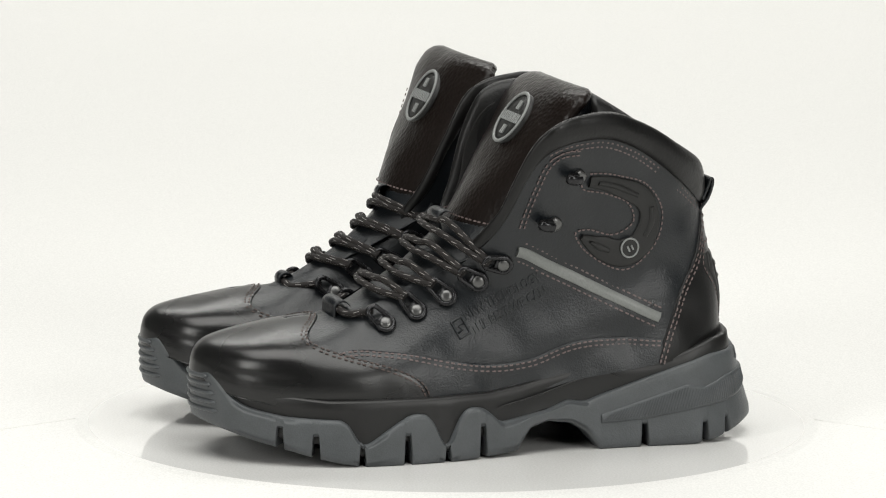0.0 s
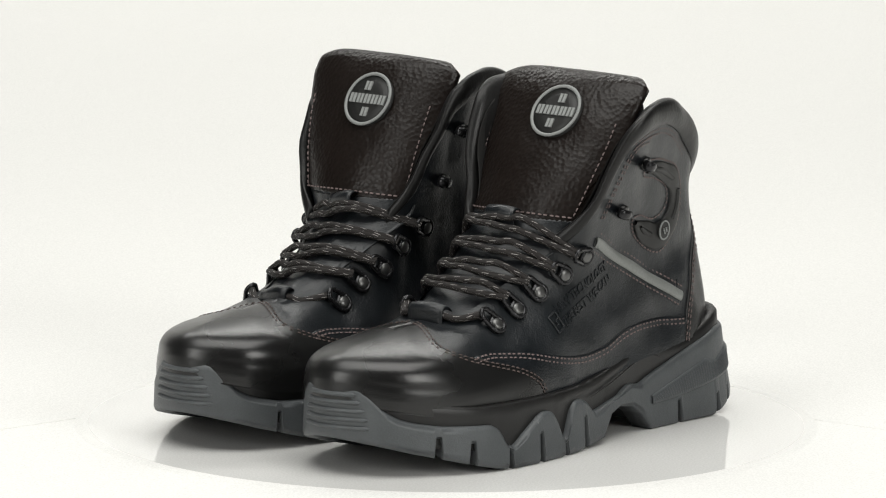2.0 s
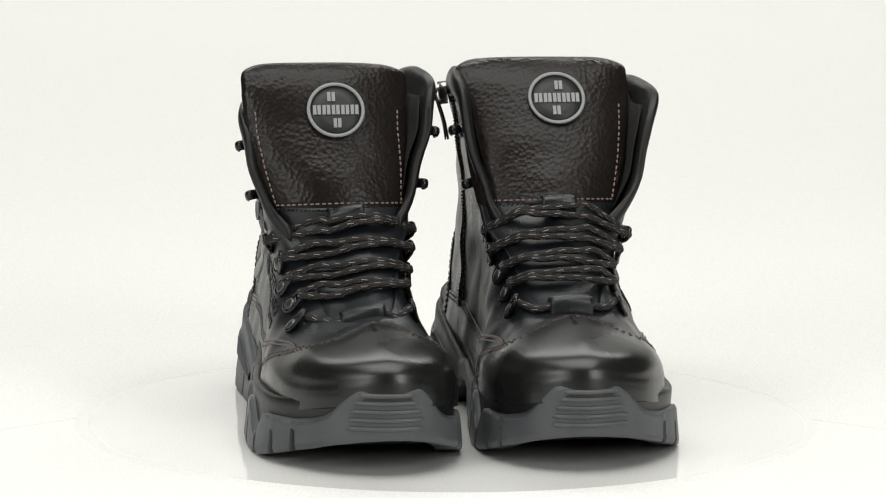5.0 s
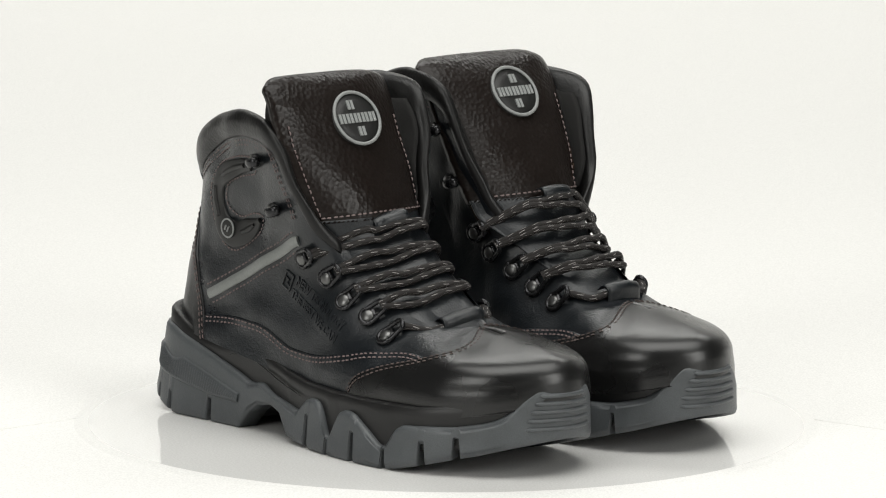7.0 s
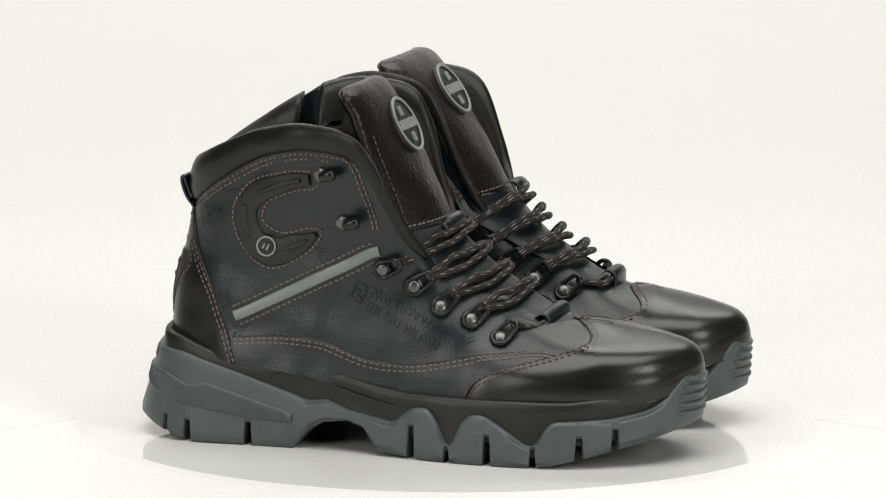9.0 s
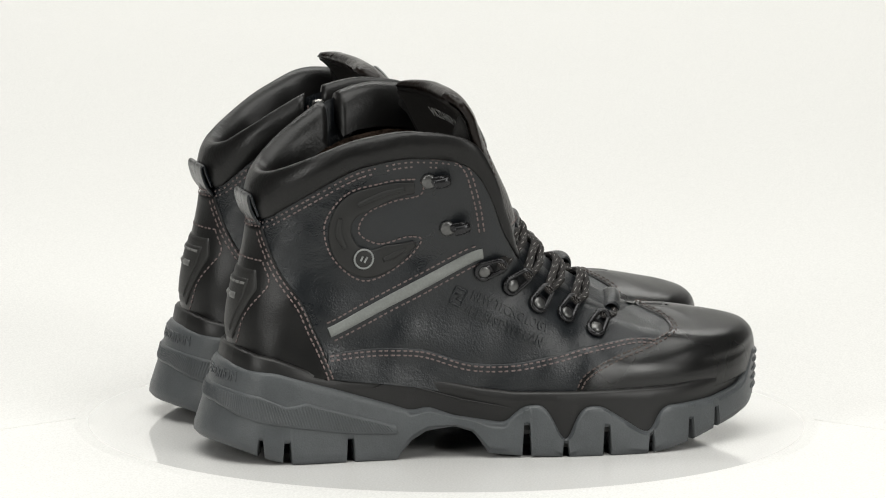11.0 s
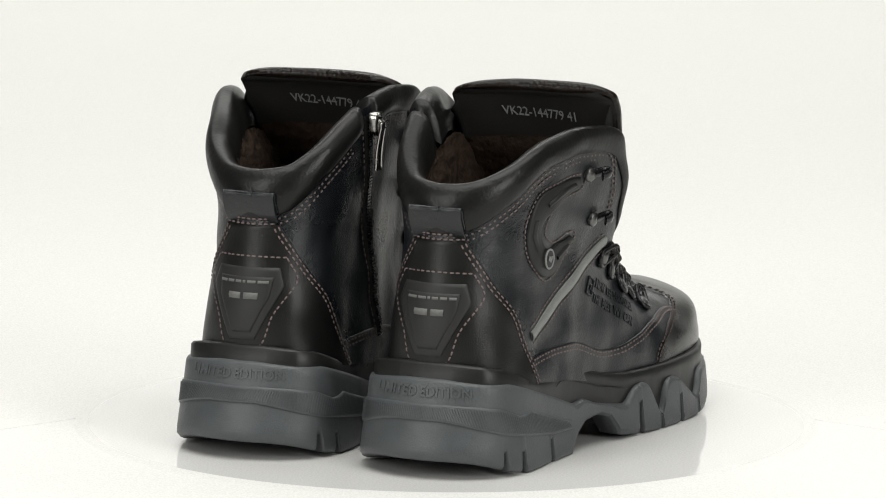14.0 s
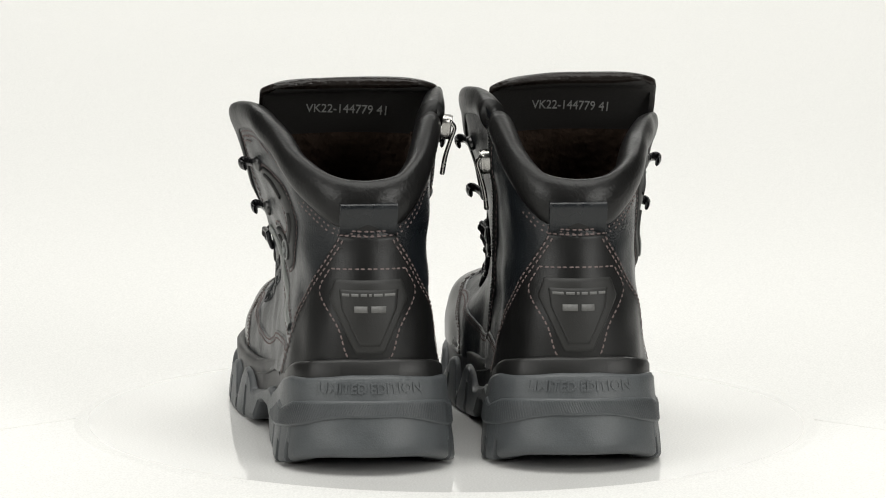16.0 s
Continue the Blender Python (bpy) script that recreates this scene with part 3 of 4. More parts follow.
def stitches(name, line, root, shift=0.0, pitch=3.3, length=2.2, thick=0.44, rows=(0.0,), mat=None):
    """A seam of single thread stitches along a line."""
    p, nrm, tan = line
    side = unit(np.cross(nrm, tan))
    pieces = []
    for r in rows:
        d = np.arange(0.8, len(p) * 0.6 - length, pitch)
        for q in d:
            i = min(int((q + length / 2) / 0.6), len(p) - 1)
            c = p[i] + side[i] * (shift + r)
            t, s, n = tan[i] * length / 2, side[i] * thick, nrm[i] * 0.35
            v = [c - t - s * 0.6, c - t + s * 0.6, c - t * 0.5 + s + n, c - t * 0.5 - s + n, c + t * 0.5 + s + n, c + t * 0.5 - s + n, c + t + s * 0.6, c + t - s * 0.6]
            pieces.append((v, [(0, 1, 2, 3), (3, 2, 4, 5), (5, 4, 6, 7), (1, 0, 7, 6), (1, 6, 4, 2), (0, 3, 5, 7)]))
    if pieces:
        tagged(emit(name, *merge(pieces), mat or THREAD, root, "mauve-brown thread stitching", smooth=False), kind="stuff")


def ribbon(name, line, widths, lift, mat, root, label="", crown=0.6, sink=0.6):
    """A flat band along a line; widths from its start to its end, in millimetres."""
    p, nrm, tan = line
    side = unit(np.cross(nrm, tan))
    w = np.interp(np.linspace(0, 1, len(p)), np.linspace(0, 1, len(widths)), widths)[:, None] / 2
    rows = [p - side * w - nrm * sink, p - side * w + nrm * lift * 0.8, p - side * w * 0.86 + nrm * lift]
    rows += [p - side * w * k + nrm * (lift + crown * (1 - k * k)) for k in (0.45, 0, -0.45)]
    rows += [p + side * w * 0.86 + nrm * lift, p + side * w + nrm * lift * 0.8, p + side * w - nrm * sink]
    A = np.stack(rows, 1)
    v, f = sheet(A)
    f += [tuple(range(9))[::-1], tuple((len(p) - 1) * 9 + j for j in range(9))]
    return emit(name, v, f, mat, root, label)


def dome(c, n, r, h, sides=18):
    """A low round button on the surface at c."""
    a = unit(np.cross(n, (0.3, 0.2, 0.9)))
    b = np.cross(n, a)
    prof = [(1.0, -0.6), (1.0, 0.4 * h), (0.93, 0.62 * h), (0.8, 0.76 * h), (0.55, 0.9 * h), (0.25, 0.98 * h)]
    v = [c + r * k * (math.cos(w) * a + math.sin(w) * b) + n * z for w in np.linspace(0, 2 * math.pi, sides, endpoint=False) for k, z in prof]
    f = grid_faces(sides, len(prof), True) + [tuple(i * len(prof) + len(prof) - 1 for i in range(sides))]
    return v, f


def letters(body, size, bold=0.0):
    """The outline of a line of text as a thin solid in its own plane, centred: verts in millimetres and faces."""
    cu = bpy.data.curves.new("letters", "FONT")
    cu.body, cu.size, cu.align_x, cu.align_y, cu.extrude, cu.resolution_u, cu.offset = body, size, "CENTER", "CENTER", 0.4, 2, bold
    ob = bpy.data.objects.new("letters", cu)
    me = bpy.data.meshes.new_from_object(ob)
    v = np.array([tuple(p.co) for p in me.vertices])
    f = [tuple(p.vertices) for p in me.polygons]
    bpy.data.objects.remove(ob)
    bpy.data.meshes.remove(me)
    return v, f


def weld(v, f):
    """The same mesh with points that coincide made one."""
    seen, index, kept = {}, [], []
    for p in v:
        key = tuple(round(c * 20) for c in p) if abs(p[1]) > 6 else tuple(round(c * 8) for c in p)
        if key not in seen:
            seen[key] = len(kept)
            kept.append(p)
        index.append(seen[key])
    f = [tuple(dict.fromkeys(index[i] for i in q)) for q in f]
    return kept, [q for q in f if len(q) > 2]


def relaxed(v, f, rounds):
    """The same points evened out without shrinking, the open border held."""
    v = np.array([tuple(p) for p in v], float)
    edges = collections.Counter(tuple(sorted((q[i], q[i - 1]))) for q in f for i in range(len(q)))
    e = np.array(list(edges))
    held = np.zeros(len(v), bool)
    held[e[np.array(list(edges.values())) == 1].ravel()] = True
    count = np.bincount(e.ravel(), minlength=len(v))[:, None]
    for k in range(rounds):
        total = np.zeros_like(v)
        np.add.at(total, e[:, 0], v[e[:, 1]])
        np.add.at(total, e[:, 1], v[e[:, 0]])
        v = np.where(held[:, None], v, v + (0.5 if k % 2 == 0 else -0.51) * (total / np.maximum(count, 1) - v))
    return [tuple(p) for p in v]


def panel_cap(root):
    """Toe cap and heel counter, each one piece of polished leather over the upper."""
    seam = [(39, 31), (45, 43), (61, 50), (85, 56), (97, 60), (102, 65)]
    for nm, lb in (("toe_cap", "polished black leather toe cap"), ("heel_counter", "polished black leather heel counter")):
        pieces = []
        for side in (-1, 1):
            if nm == "toe_cap":
                uv = np.array([locate(a, b, side) for a, b in seam] + [(0.832, 1.0)])
                uv[0, 1] = 0
            else:
                uv = np.array([locate(a, b, side) for a, b in ((-86, 45), (-93, 62), (-101, 82), (-114, 102))] + [(0.06, locate(-122, 122, side)[1])])
                uv[0, 1] = 0
            order = np.argsort(uv[:, 1])
            ub, vb = uv[order, 0], uv[order, 1]
            v = np.linspace(0, vb[-1], 60)
            edge = np.interp(v, vb, ub)
            edge = np.convolve(np.pad(edge, 4, mode="edge"), np.ones(9) / 9, "valid")
            a = np.concatenate([[0, 0.004, 0.015], np.linspace(0.04, 1, 46)])
            far = 1.0 if nm == "toe_cap" else 0.0
            U = edge[None, :] + (far - edge[None, :]) * a[:, None]
            V = np.broadcast_to(v[None, :], U.shape)
            rise = np.interp(a, [0, 0.004, 0.015, 1], [-0.4, 0.55, 1.0, 1.0])[:, None] * np.ones_like(U)
            if nm == "toe_cap":
                rise = rise + (0.9 * np.clip((a - 0.05) / 0.25, 0, 1))[:, None] * np.clip((v - 0.25) / 0.2, 0, 1)[None, :]
            else:
                rise = rise * np.interp(v, [0, vb[-1] * 0.985, vb[-1]], [1, 1, -0.3])[None, :]
            n = normal(U, V, side)
            if nm == "toe_cap":
                flat_top = U[:, -1] >= 0.80
                n[flat_top, -1] = unit(n[flat_top, -1] * np.array([1, 0, 1]))
                n[-1] = unit(n[-1] * np.array([1, 0, 1]))
            else:
                n[-1] = unit(n[-1] * np.array([1, 0, 1]))
            pv, pf = sheet(upper(U, V, side) + n * rise[..., None])
            pieces.append((pv, pf if side < 0 else [q[::-1] for q in pf]))
            line = spaced(upper(edge, v, side), normal(edge, v, side), 1.1)
            away = 1 if (side < 0) == (nm == "toe_cap") else -1
            pick = np.array([1.5, 3.8]) * (-away)
            stitches("stitching", line, root, rows=pick, mat=DARK_THREAD if nm == "toe_cap" else THREAD)
        pv, pf = weld(*merge(pieces))
        emit(nm, relaxed(pv, pf, 90 if nm == "toe_cap" else 10), pf, POLISHED if nm == "toe_cap" else HEEL_LEATHER, root, lb)
    # lower side panels
    for side in (-1, 1):
        uv = np.array([locate(a, b, side) for a, b in ((-90, 57), (-65, 59), (-40, 58), (-14, 50), (11, 49), (35, 53), (60, 57), (76, 58.5), (86, 58), (93, 56.5))])
        w = cat(uv, np.linspace(0, 1, 120))
        b = np.concatenate([np.linspace(0, 0.97, 14), [0.992, 1]])
        U = np.repeat(w[:, :1], len(b), 1)
        V = w[:, 1:2] * b[None, :]
        rise = np.interp(b, [0, 0.97, 0.992, 1], [0.7, 0.8, 0.5, -0.3])
        emit("side_guard", *sheet(upper(U, V, side) + normal(U, V, side) * rise[None, :, None]), NUBUCK, root, "dark navy leather lower side guard")
        line = spaced(upper(w[:, 0], w[:, 1], side), normal(w[:, 0], w[:, 1], side), 0.75)
        stitches("stitching", line, root, rows=np.array([1.6, 4.0]) * (1 if side > 0 else -1) * 1)


def shaft_details(root):
    for side in (-1, 1):
        A, us, sd = COLLAR_ROWS
        for lo, hi in (((0, 0.41),) if side < 0 else ((0, 0.237), (0.27, 0.40))):
            ids = sorted((k for k in range(len(us)) if (sd[k] == side or us[k] == 0) and lo <= us[k] <= hi), key=lambda k: us[k])
            q = np.array([A[k, 1] for k in ids])
            down = unit(np.array([A[k, 1] - A[k, 7] for k in ids]))
            n = normal(us[ids], np.full(len(ids), 0.8), side)
            line = spaced(q, n, -0.2)
            sg = np.sign(np.sum(unit(np.cross(line[1], line[2]))[len(line[0]) // 2] * down[len(ids) // 2]))
            stitches("stitching", line, root, rows=np.array([1.8, 4.4]) * sg)
    # silver stripe and its two seams
    line = drawn([(-89, 68), (-66, 79), (-44, 90), (-22, 101), (-7, 107.5)], -1)
    ribbon("reflective_stripe", line, [5.4, 5.9, 5.7], 0.8, REFLECTOR, root, "silver-grey reflective stripe")
    stitches("stitching", line, root, rows=(-5.2, 5.2))
    # double seam down the front edge of the shaft
    stitches("stitching", drawn([(-38, 160.5), (-26, 159.5), (-19, 153.5), (-14.5, 142), (-10.5, 129), (-8, 117)], -1, lift=0.3), root, rows=(-1.3, 1.3))
    # C-shaped rubber panel with a round badge
    line = drawn([(-45, 144), (-62, 140.5), (-78, 133), (-83, 121), (-78, 108), (-67, 103.5), (-54, 108), (-43, 114)], -1)
    pan = ribbon("ankle_panel", line, [6, 9, 12, 11, 13, 15, 13, 3], 1.4, PVC, root, "matt black moulded C-shaped ankle panel", crown=0.5)
    inner = drawn([(-50, 143.6), (-62, 140.5), (-74, 135)], -1, lift=1.7)
    ribbon("raised_bar", inner, [2.5, 3.2, 2.2], 0.7, PVC, pan)
    inner = drawn([(-83, 128), (-83.5, 120), (-80, 112)], -1, lift=1.7)
    ribbon("raised_bar", inner, [2.5, 3.6, 2.2], 0.7, PVC, pan)
    inner = drawn([(-60, 105.5), (-54, 108), (-48, 111.5)], -1, lift=1.7)
    ribbon("raised_bar", inner, [2.5, 3.4, 1.6], 0.7, PVC, pan)
    stitches("stitching", drawn([(-44, 148.5), (-62, 146.5), (-81, 139.5), (-91, 124), (-86, 106), (-70, 94.5), (-50, 103), (-40, 115), (-47, 117.5), (-62, 114), (-73, 120), (-70, 130), (-58, 136), (-43, 139.5), (-40.5, 145), (-44, 148.5)], -1, lift=0.25), root, pitch=2.9, length=2.0)
    c, n = on_upper([(-71, 106.5)], -1, 2.2)
    emit("badge", *dome(c[0], n[0], 5.4, 0.8, 24), PVC, pan, "round black badge with a silver ring")
    a = unit(np.cross(n[0], (0, 0, 1)))
    b = np.cross(n[0], a)
    ring = [c[0] + n[0] * 0.5 + 5.0 * (math.cos(w) * a + math.sin(w) * b) for w in np.linspace(0, 2 * math.pi, 28, endpoint=False)]
    v, f, _ = tube(ring, 0.55, 6, True, up=n[0])
    emit("badge_ring", v, f, GREY_PRINT, pan, "silver-grey ring")
    for k, (dx, dz, ln) in enumerate(((-1.0, 0.3, 2.2), (1.2, -0.3, 1.8))):
        q = [c[0] + n[0] * 1.0 + a * (dx + ln * s * 0.5) + b * (dz + ln * s) for s in (-0.7, 0, 0.7)]
        v, f, _ = tube(q, 0.55, 6, up=n[0])
        emit("badge_mark", v, f, GREY_PRINT, pan)
    # words pressed into the side
    away = 1 if SIDE[0] > 0 else -1
    at = ((8.5, 75.5), (4.5, 68.5)) if away > 0 else ((-0.5, 83.5), (-4.0, 76.0))
    for body, size, (cx, cz) in zip(("NEW TECNOLOGY", "THE BEST WE CAN"), (7.2, 7.0), at):
        v, f = letters(body, size, 0.16)
        d = np.array([0.905, -0.425]) * away
        up = np.array([0.425, 0.905])
        if away < 0:
            d, up = np.array([-0.905, 0.425]), np.array([0.425, 0.905])
        v[:, 0] *= 46.0 / max(1e-6, np.ptp(v[:, 0]))
        base, nn = on_upper([(cx + d[0] * p[0] + up[0] * p[1], cz + d[1] * p[0] + up[1] * p[1]) for p in v], -1)
        emit("embossed_lettering", list(base + nn * (0.12 + v[:, 2:3])), f, NUBUCK, root, "words pressed into the leather", smooth=False)
    cx, cz = (-19.5, 84.5) if away > 0 else (23, 68)
    sq = [(-4, -4.5), (4, -4.5), (4, 4.5), (-4, 4.5), (-4, -4.5)]
    pts = [(cx + 0.905 * x * 0.8 + 0.425 * z, cz - 0.425 * x * 0.8 + 0.905 * z) for x, z in sq]
    frame_line = [q for a_, b_ in zip(pts, pts[1:]) for q in [(a_[0] + (b_[0] - a_[0]) * t, a_[1] + (b_[1] - a_[1]) * t) for t in np.linspace(0, 1, 7)[:-1]]]
    p, n = on_upper(frame_line, -1, 0.4)
    v, f, _ = tube(p, 0.6, 6, True, up=n[0])
    emit("embossed_mark", v, f, NUBUCK, root, "square mark pressed into the leather")
    p, n = on_upper([(cx - 1.5, cz + 2), (cx + 1, cz + 0.5), (cx - 1, cz - 1), (cx + 1.5, cz - 2.5)], -1, 0.4)
    v, f, _ = tube(p, 0.6, 6, up=n[0])
    emit("embossed_mark", v, f, NUBUCK, root)


def back_at(y, z, lift):
    """Points on the back of the heel at the widths y and heights z, lifted off the leather."""
    y, z, lift = (np.asarray(k, float) for k in np.broadcast_arrays(y, z, lift))
    out = np.zeros((*y.shape, 3))
    for side, pick in ((-1, y < 0), (1, y >= 0)):
        if pick.any():
            uv = locate_all(np.stack([y[pick], z[pick]], 1), side, (1, 2), lambda G: G[..., 0] < -88)
            out[pick] = upper(uv[:, 0], uv[:, 1], side) + normal(uv[:, 0], uv[:, 1], side) * lift[pick][:, None]
    return out


def back_panel(name, zs, half, lift, mat, root, label="", na=20, nz=24, cy=0.0):
    """A panel on the heel: its half width at each height."""
    z = np.linspace(zs[0], zs[-1], nz)
    w = np.interp(z, zs, half)
    a = np.concatenate([[-1, -0.97], np.linspace(-0.92, 0.92, na), [0.97, 1]])
    K, J = np.meshgrid(a, np.arange(nz), indexing="ij")
    rim = (np.abs(K) == 1) | (J == 0) | (J == nz - 1)
    soft = (np.abs(K) == 0.97) | (J == 1) | (J == nz - 2)
    A = back_at(cy + K * w[J], z[J], np.where(rim, -0.4, np.where(soft, 0.8, 1.0) * lift))
    return emit(name, *sheet(A), mat, root, label)


def heel_details(root):
    p = back_panel("heel_patch", [60, 62, 89, 98, 100], [6.5, 7.5, 20.5, 17.5, 16], 2.0, PATCH, root, "moulded black heel patch with silver marks")
    back_panel("raised_field", [64, 66, 84, 93.5, 95], [4.5, 5.5, 14, 15, 14.4], 2.7, PATCH, p)
    # worn silver lettering, drawn as plain bars
    for y0, y1 in ((-13, -9.6), (-8.6, -5.2), (-4.2, -1.2), (-0.2, 1.0), (2.0, 6.2), (7.2, 12.5)):
        back_panel("print_bar", [89.4, 89.8, 92.4, 92.8], [(y1 - y0) / 2] * 4, 3.9, FADED_PRINT, p, na=3, nz=4, cy=(y0 + y1) / 2)
    for y0, y1 in ((-7.5, -1), (0.5, 8)):
        back_panel("print_bar", [80.8, 81.4, 86.4, 87], [(y1 - y0) / 2 - 0.6, (y1 - y0) / 2, (y1 - y0) / 2, (y1 - y0) / 2 - 0.5], 3.7, FADED_PRINT, p, na=3, nz=5, cy=(y0 + y1) / 2)

    def seam(pts, rows=(0.0,)):
        q = cat(pts, np.linspace(0, 1, 40))
        a = back_at(q[:, 0], q[:, 1], 1.0)
        n = unit(back_at(q[:, 0], q[:, 1], 2.0) - a)
        stitches("stitching", spaced(a, n), root, rows=rows)
    seam([(-19, 104), (0, 104.5), (19, 104)])
    seam([(-19, 104), (-24, 91), (-15.5, 74), (-10.5, 59), (0, 57.5), (10.5, 59), (15.5, 74), (24, 91), (19, 104)])
    seam([(-15, 123), (0, 122.5), (15, 123)], (-1.2, 1.4))
    # pull tab
    path = cat([(-120.5, 121), (-125, 127), (-127.5, 134), (-127.5, 138), (-125.2, 138.5), (-123.5, 134), (-120.5, 127)], np.linspace(0, 1, 26))
    ys = np.concatenate([[-15], np.linspace(-14.6, 14.6, 9), [15]])
    d = unit(np.gradient(path, axis=0))
    n2 = np.stack([d[:, 1], -d[:, 0]], 1)
    A = np.array([[(x, y, z) for x, z in path] for y in ys])
    B = np.array([[(x + nx * 1.6, y, z + nz * 1.6) for (x, z), (nx, nz) in zip(path, n2)] for y in ys])
    emit("pull_tab", *sheet(A, B), NUBUCK, root, "dark navy leather heel pull tab")


RIVETS = {1: [(57, 63.5), (40.5, 72), (24.5, 78.3), (10, 89), (-6, 98)], -1: [(61, 70), (44, 76), (28, 83.4), (12, 91.6), (0, 101)]}
ROWS = [(80, 77), (62.5, 88), (49, 96), (37, 106), (27.5, 117)]


def eyelet(root, c, n, toward, length=8.5):
    thing = emit("lace_ring", *dome(c + n * 0.8, n, 3.3, 1.9), RIVET, root, "blackened lace ring with a round rivet")
    d = unit(toward - c - n * np.dot(toward - c, n))
    w = np.cross(n, d)
    # teardrop plate under the rivet, with a rolled wire edge that opens into the ring
    edge = [c + 4.3 * (math.cos(t) * d + math.sin(t) * w) for t in np.linspace(math.pi * 0.42, math.pi * 1.58, 15)]
    rim = edge + [c + d * (length - 4.0) + 3.2 * k * w + n * 1.2 for k in (-1, -0.4, 0.4, 1)]
    m = len(rim)
    v = [p - n * 0.6 for p in rim] + [p + n * 0.8 for p in rim] + [c + n * 0.9 + d * 1.2]
    f = [(i, (i + 1) % m, m + (i + 1) % m, m + i) for i in range(m)] + [(m + i, m + (i + 1) % m, 2 * m) for i in range(m)]
    emit("ring_plate", v, f, METAL, thing)
    wire = [p + n * 0.7 for p in edge] + [c + d * (length - 0.5) + 3.3 * (math.cos(t) * d + math.sin(t) * w) + n * (2.4 + 1.0 * math.cos(t)) for t in np.linspace(-math.pi * 0.5, math.pi * 0.5, 11)]
    path = cat(wire + wire[:1], np.linspace(0, 1, 53)[:-1])
    v, f, _ = tube(path, 1.35, 8, True, up=n)
    emit("ring_loop", v, f, METAL, thing)
    return c + d * (length + 0.6) + n * 3.2


def hook(root, c, n, d):
    thing = emit("lace_hook", *dome(c, n, 4.0, 2.2), RIVET, root, "blackened metal speed hook with a round rivet")
    d = unit(d - n * np.dot(d, n))
    path = cat([c + n * 0.6 - d * 1, c + d * 4 + n * 1.4, c + d * 8 + n * 2.2, c + d * 10.5 + n * 4.2, c + d * 9.5 + n * 6.2, c + d * 6 + n * 6.8, c + d * 3 + n * 6.2], np.linspace(0, 1, 22))
    v, f, _ = tube(path, 2.7, 8, flat=0.45, up=n)
    emit("hook_arm", v, f, METAL, thing)


def lacing(root):
    ends = {}
    for side in (-1, 1):
        for k, (x, z) in enumerate(RIVETS[SIDE[0]]):
            zz = z + ((5 if SIDE[0] > 0 else 0) if side > 0 else 0)
            c, n = on_upper([(x - (2 if side > 0 else 0), zz)], side, 0.8)
            toward = np.array([ROWS[k][0] - 6, 10.0 * side, ROWS[k][1]])
            ends[side, k] = eyelet(root, c[0], n[0], toward)
        for x, z in (((-27, 122), (-38, 147.5)) if side < 0 else ((-18, 128), (-25, 156))):
            c, n = on_upper([(x, z)], side, 0.8)
            hook(root, c[0], n[0], np.array([0.95, 0.0, 0.25]))

    def cord(pts, r=2.2):
        v, f, uv = tube(cat(pts, np.linspace(0, 1, 12 * len(pts))), r, 10, flat=0.85)
        emit("lace", v, f, LACE, root, "dark brown lace flecked with grey", uvs=uv)
    for k in range(5):
        a, b = ends[-1, k], ends[1, k]
        cx, cz = ROWS[k][0] + (0 if SIDE[0] > 0 else 1.5), ROWS[k][1] + (0 if SIDE[0] > 0 else 2.5) - (2.0 if k == 0 else 0)
        jog = [0.0, 0.45, -0.5, 0.3, -0.35][k] * SIDE[0]

        def mid(y, dx, dz):
            sx, sz = slump(y)
            return np.array([cx + dx - 0.012 * y * y + sx, y, cz + dz - 0.010 * y * y + sz])
        if k == 0:
            cord([a + (0, 1, -0.5), mid(-19, 0.5, 0.5), mid(-12, 0.5, -0.8), mid(0, 0, -0.5), mid(12, 0.5, -0.8), mid(19, 0.5, 0), b - (0, 1, 0.5)])
            continue
        # two strands side by side, each crossing a little over the other
        for j, (dx, dz) in enumerate(((1.5, -1.7), (-1.4, 1.7))):
            q = 1 if j == 0 else -1
            slant = q * (0.055 + 0.02 * jog)
            line = [mid(y, dx - 0.5 * slant * y, dz + slant * y + 0.5 * jog * math.sin(y * 0.21 + k) + (1.8 if abs(y) > 15 else 0)) for y in (-19, -10, 0, 10, 19)]
            cord([a - (0, 0.5, 0) + (dx * 0.4, 0, dz * 0.3), *line, b + (dx * 0.4, 0.5, dz * 0.3)])
    # leather keepers: over the lowest row, and at the top of the lower tongue
    for (cx, cz), hw, dirx, dirz, nm in (((80.5, 76.5), 11.5, 0.80, -0.60, "lace_keeper"), ((23.5, 121.5), 9.5, 0.62, -0.78, "lace_keeper")):
        t = np.array([dirx, dirz])
        n2 = np.array([-dirz, dirx])
        prof = [(-4.6, -3.0), (-4.0, 0.0), (-2.4, 2.0), (0, 2.7), (2.4, 1.9), (4.2, -0.6), (6.5, -3.4)]
        q = cat(prof, np.linspace(0, 1, 18))
        cx, cz = cx + (0 if SIDE[0] > 0 else 1.5), cz + (0 if SIDE[0] > 0 else 2.5)
        sh = 0 if cz < 100 else (-2 if SIDE[0] > 0 else -3)
        A = np.array([[(cx + t[0] * a + n2[0] * b - 0.012 * y * y + slump(y)[0], y + sh, cz + t[1] * a + n2[1] * b - 0.012 * y * y + slump(y)[1]) for a, b in q] for y in np.linspace(-hw, hw, 12)])
        B = A - np.array([n2[0] * 1.4, 0, n2[1] * 1.4])
        emit(nm, *sheet(A, B), NUBUCK, root, "dark leather lace keeper loop")


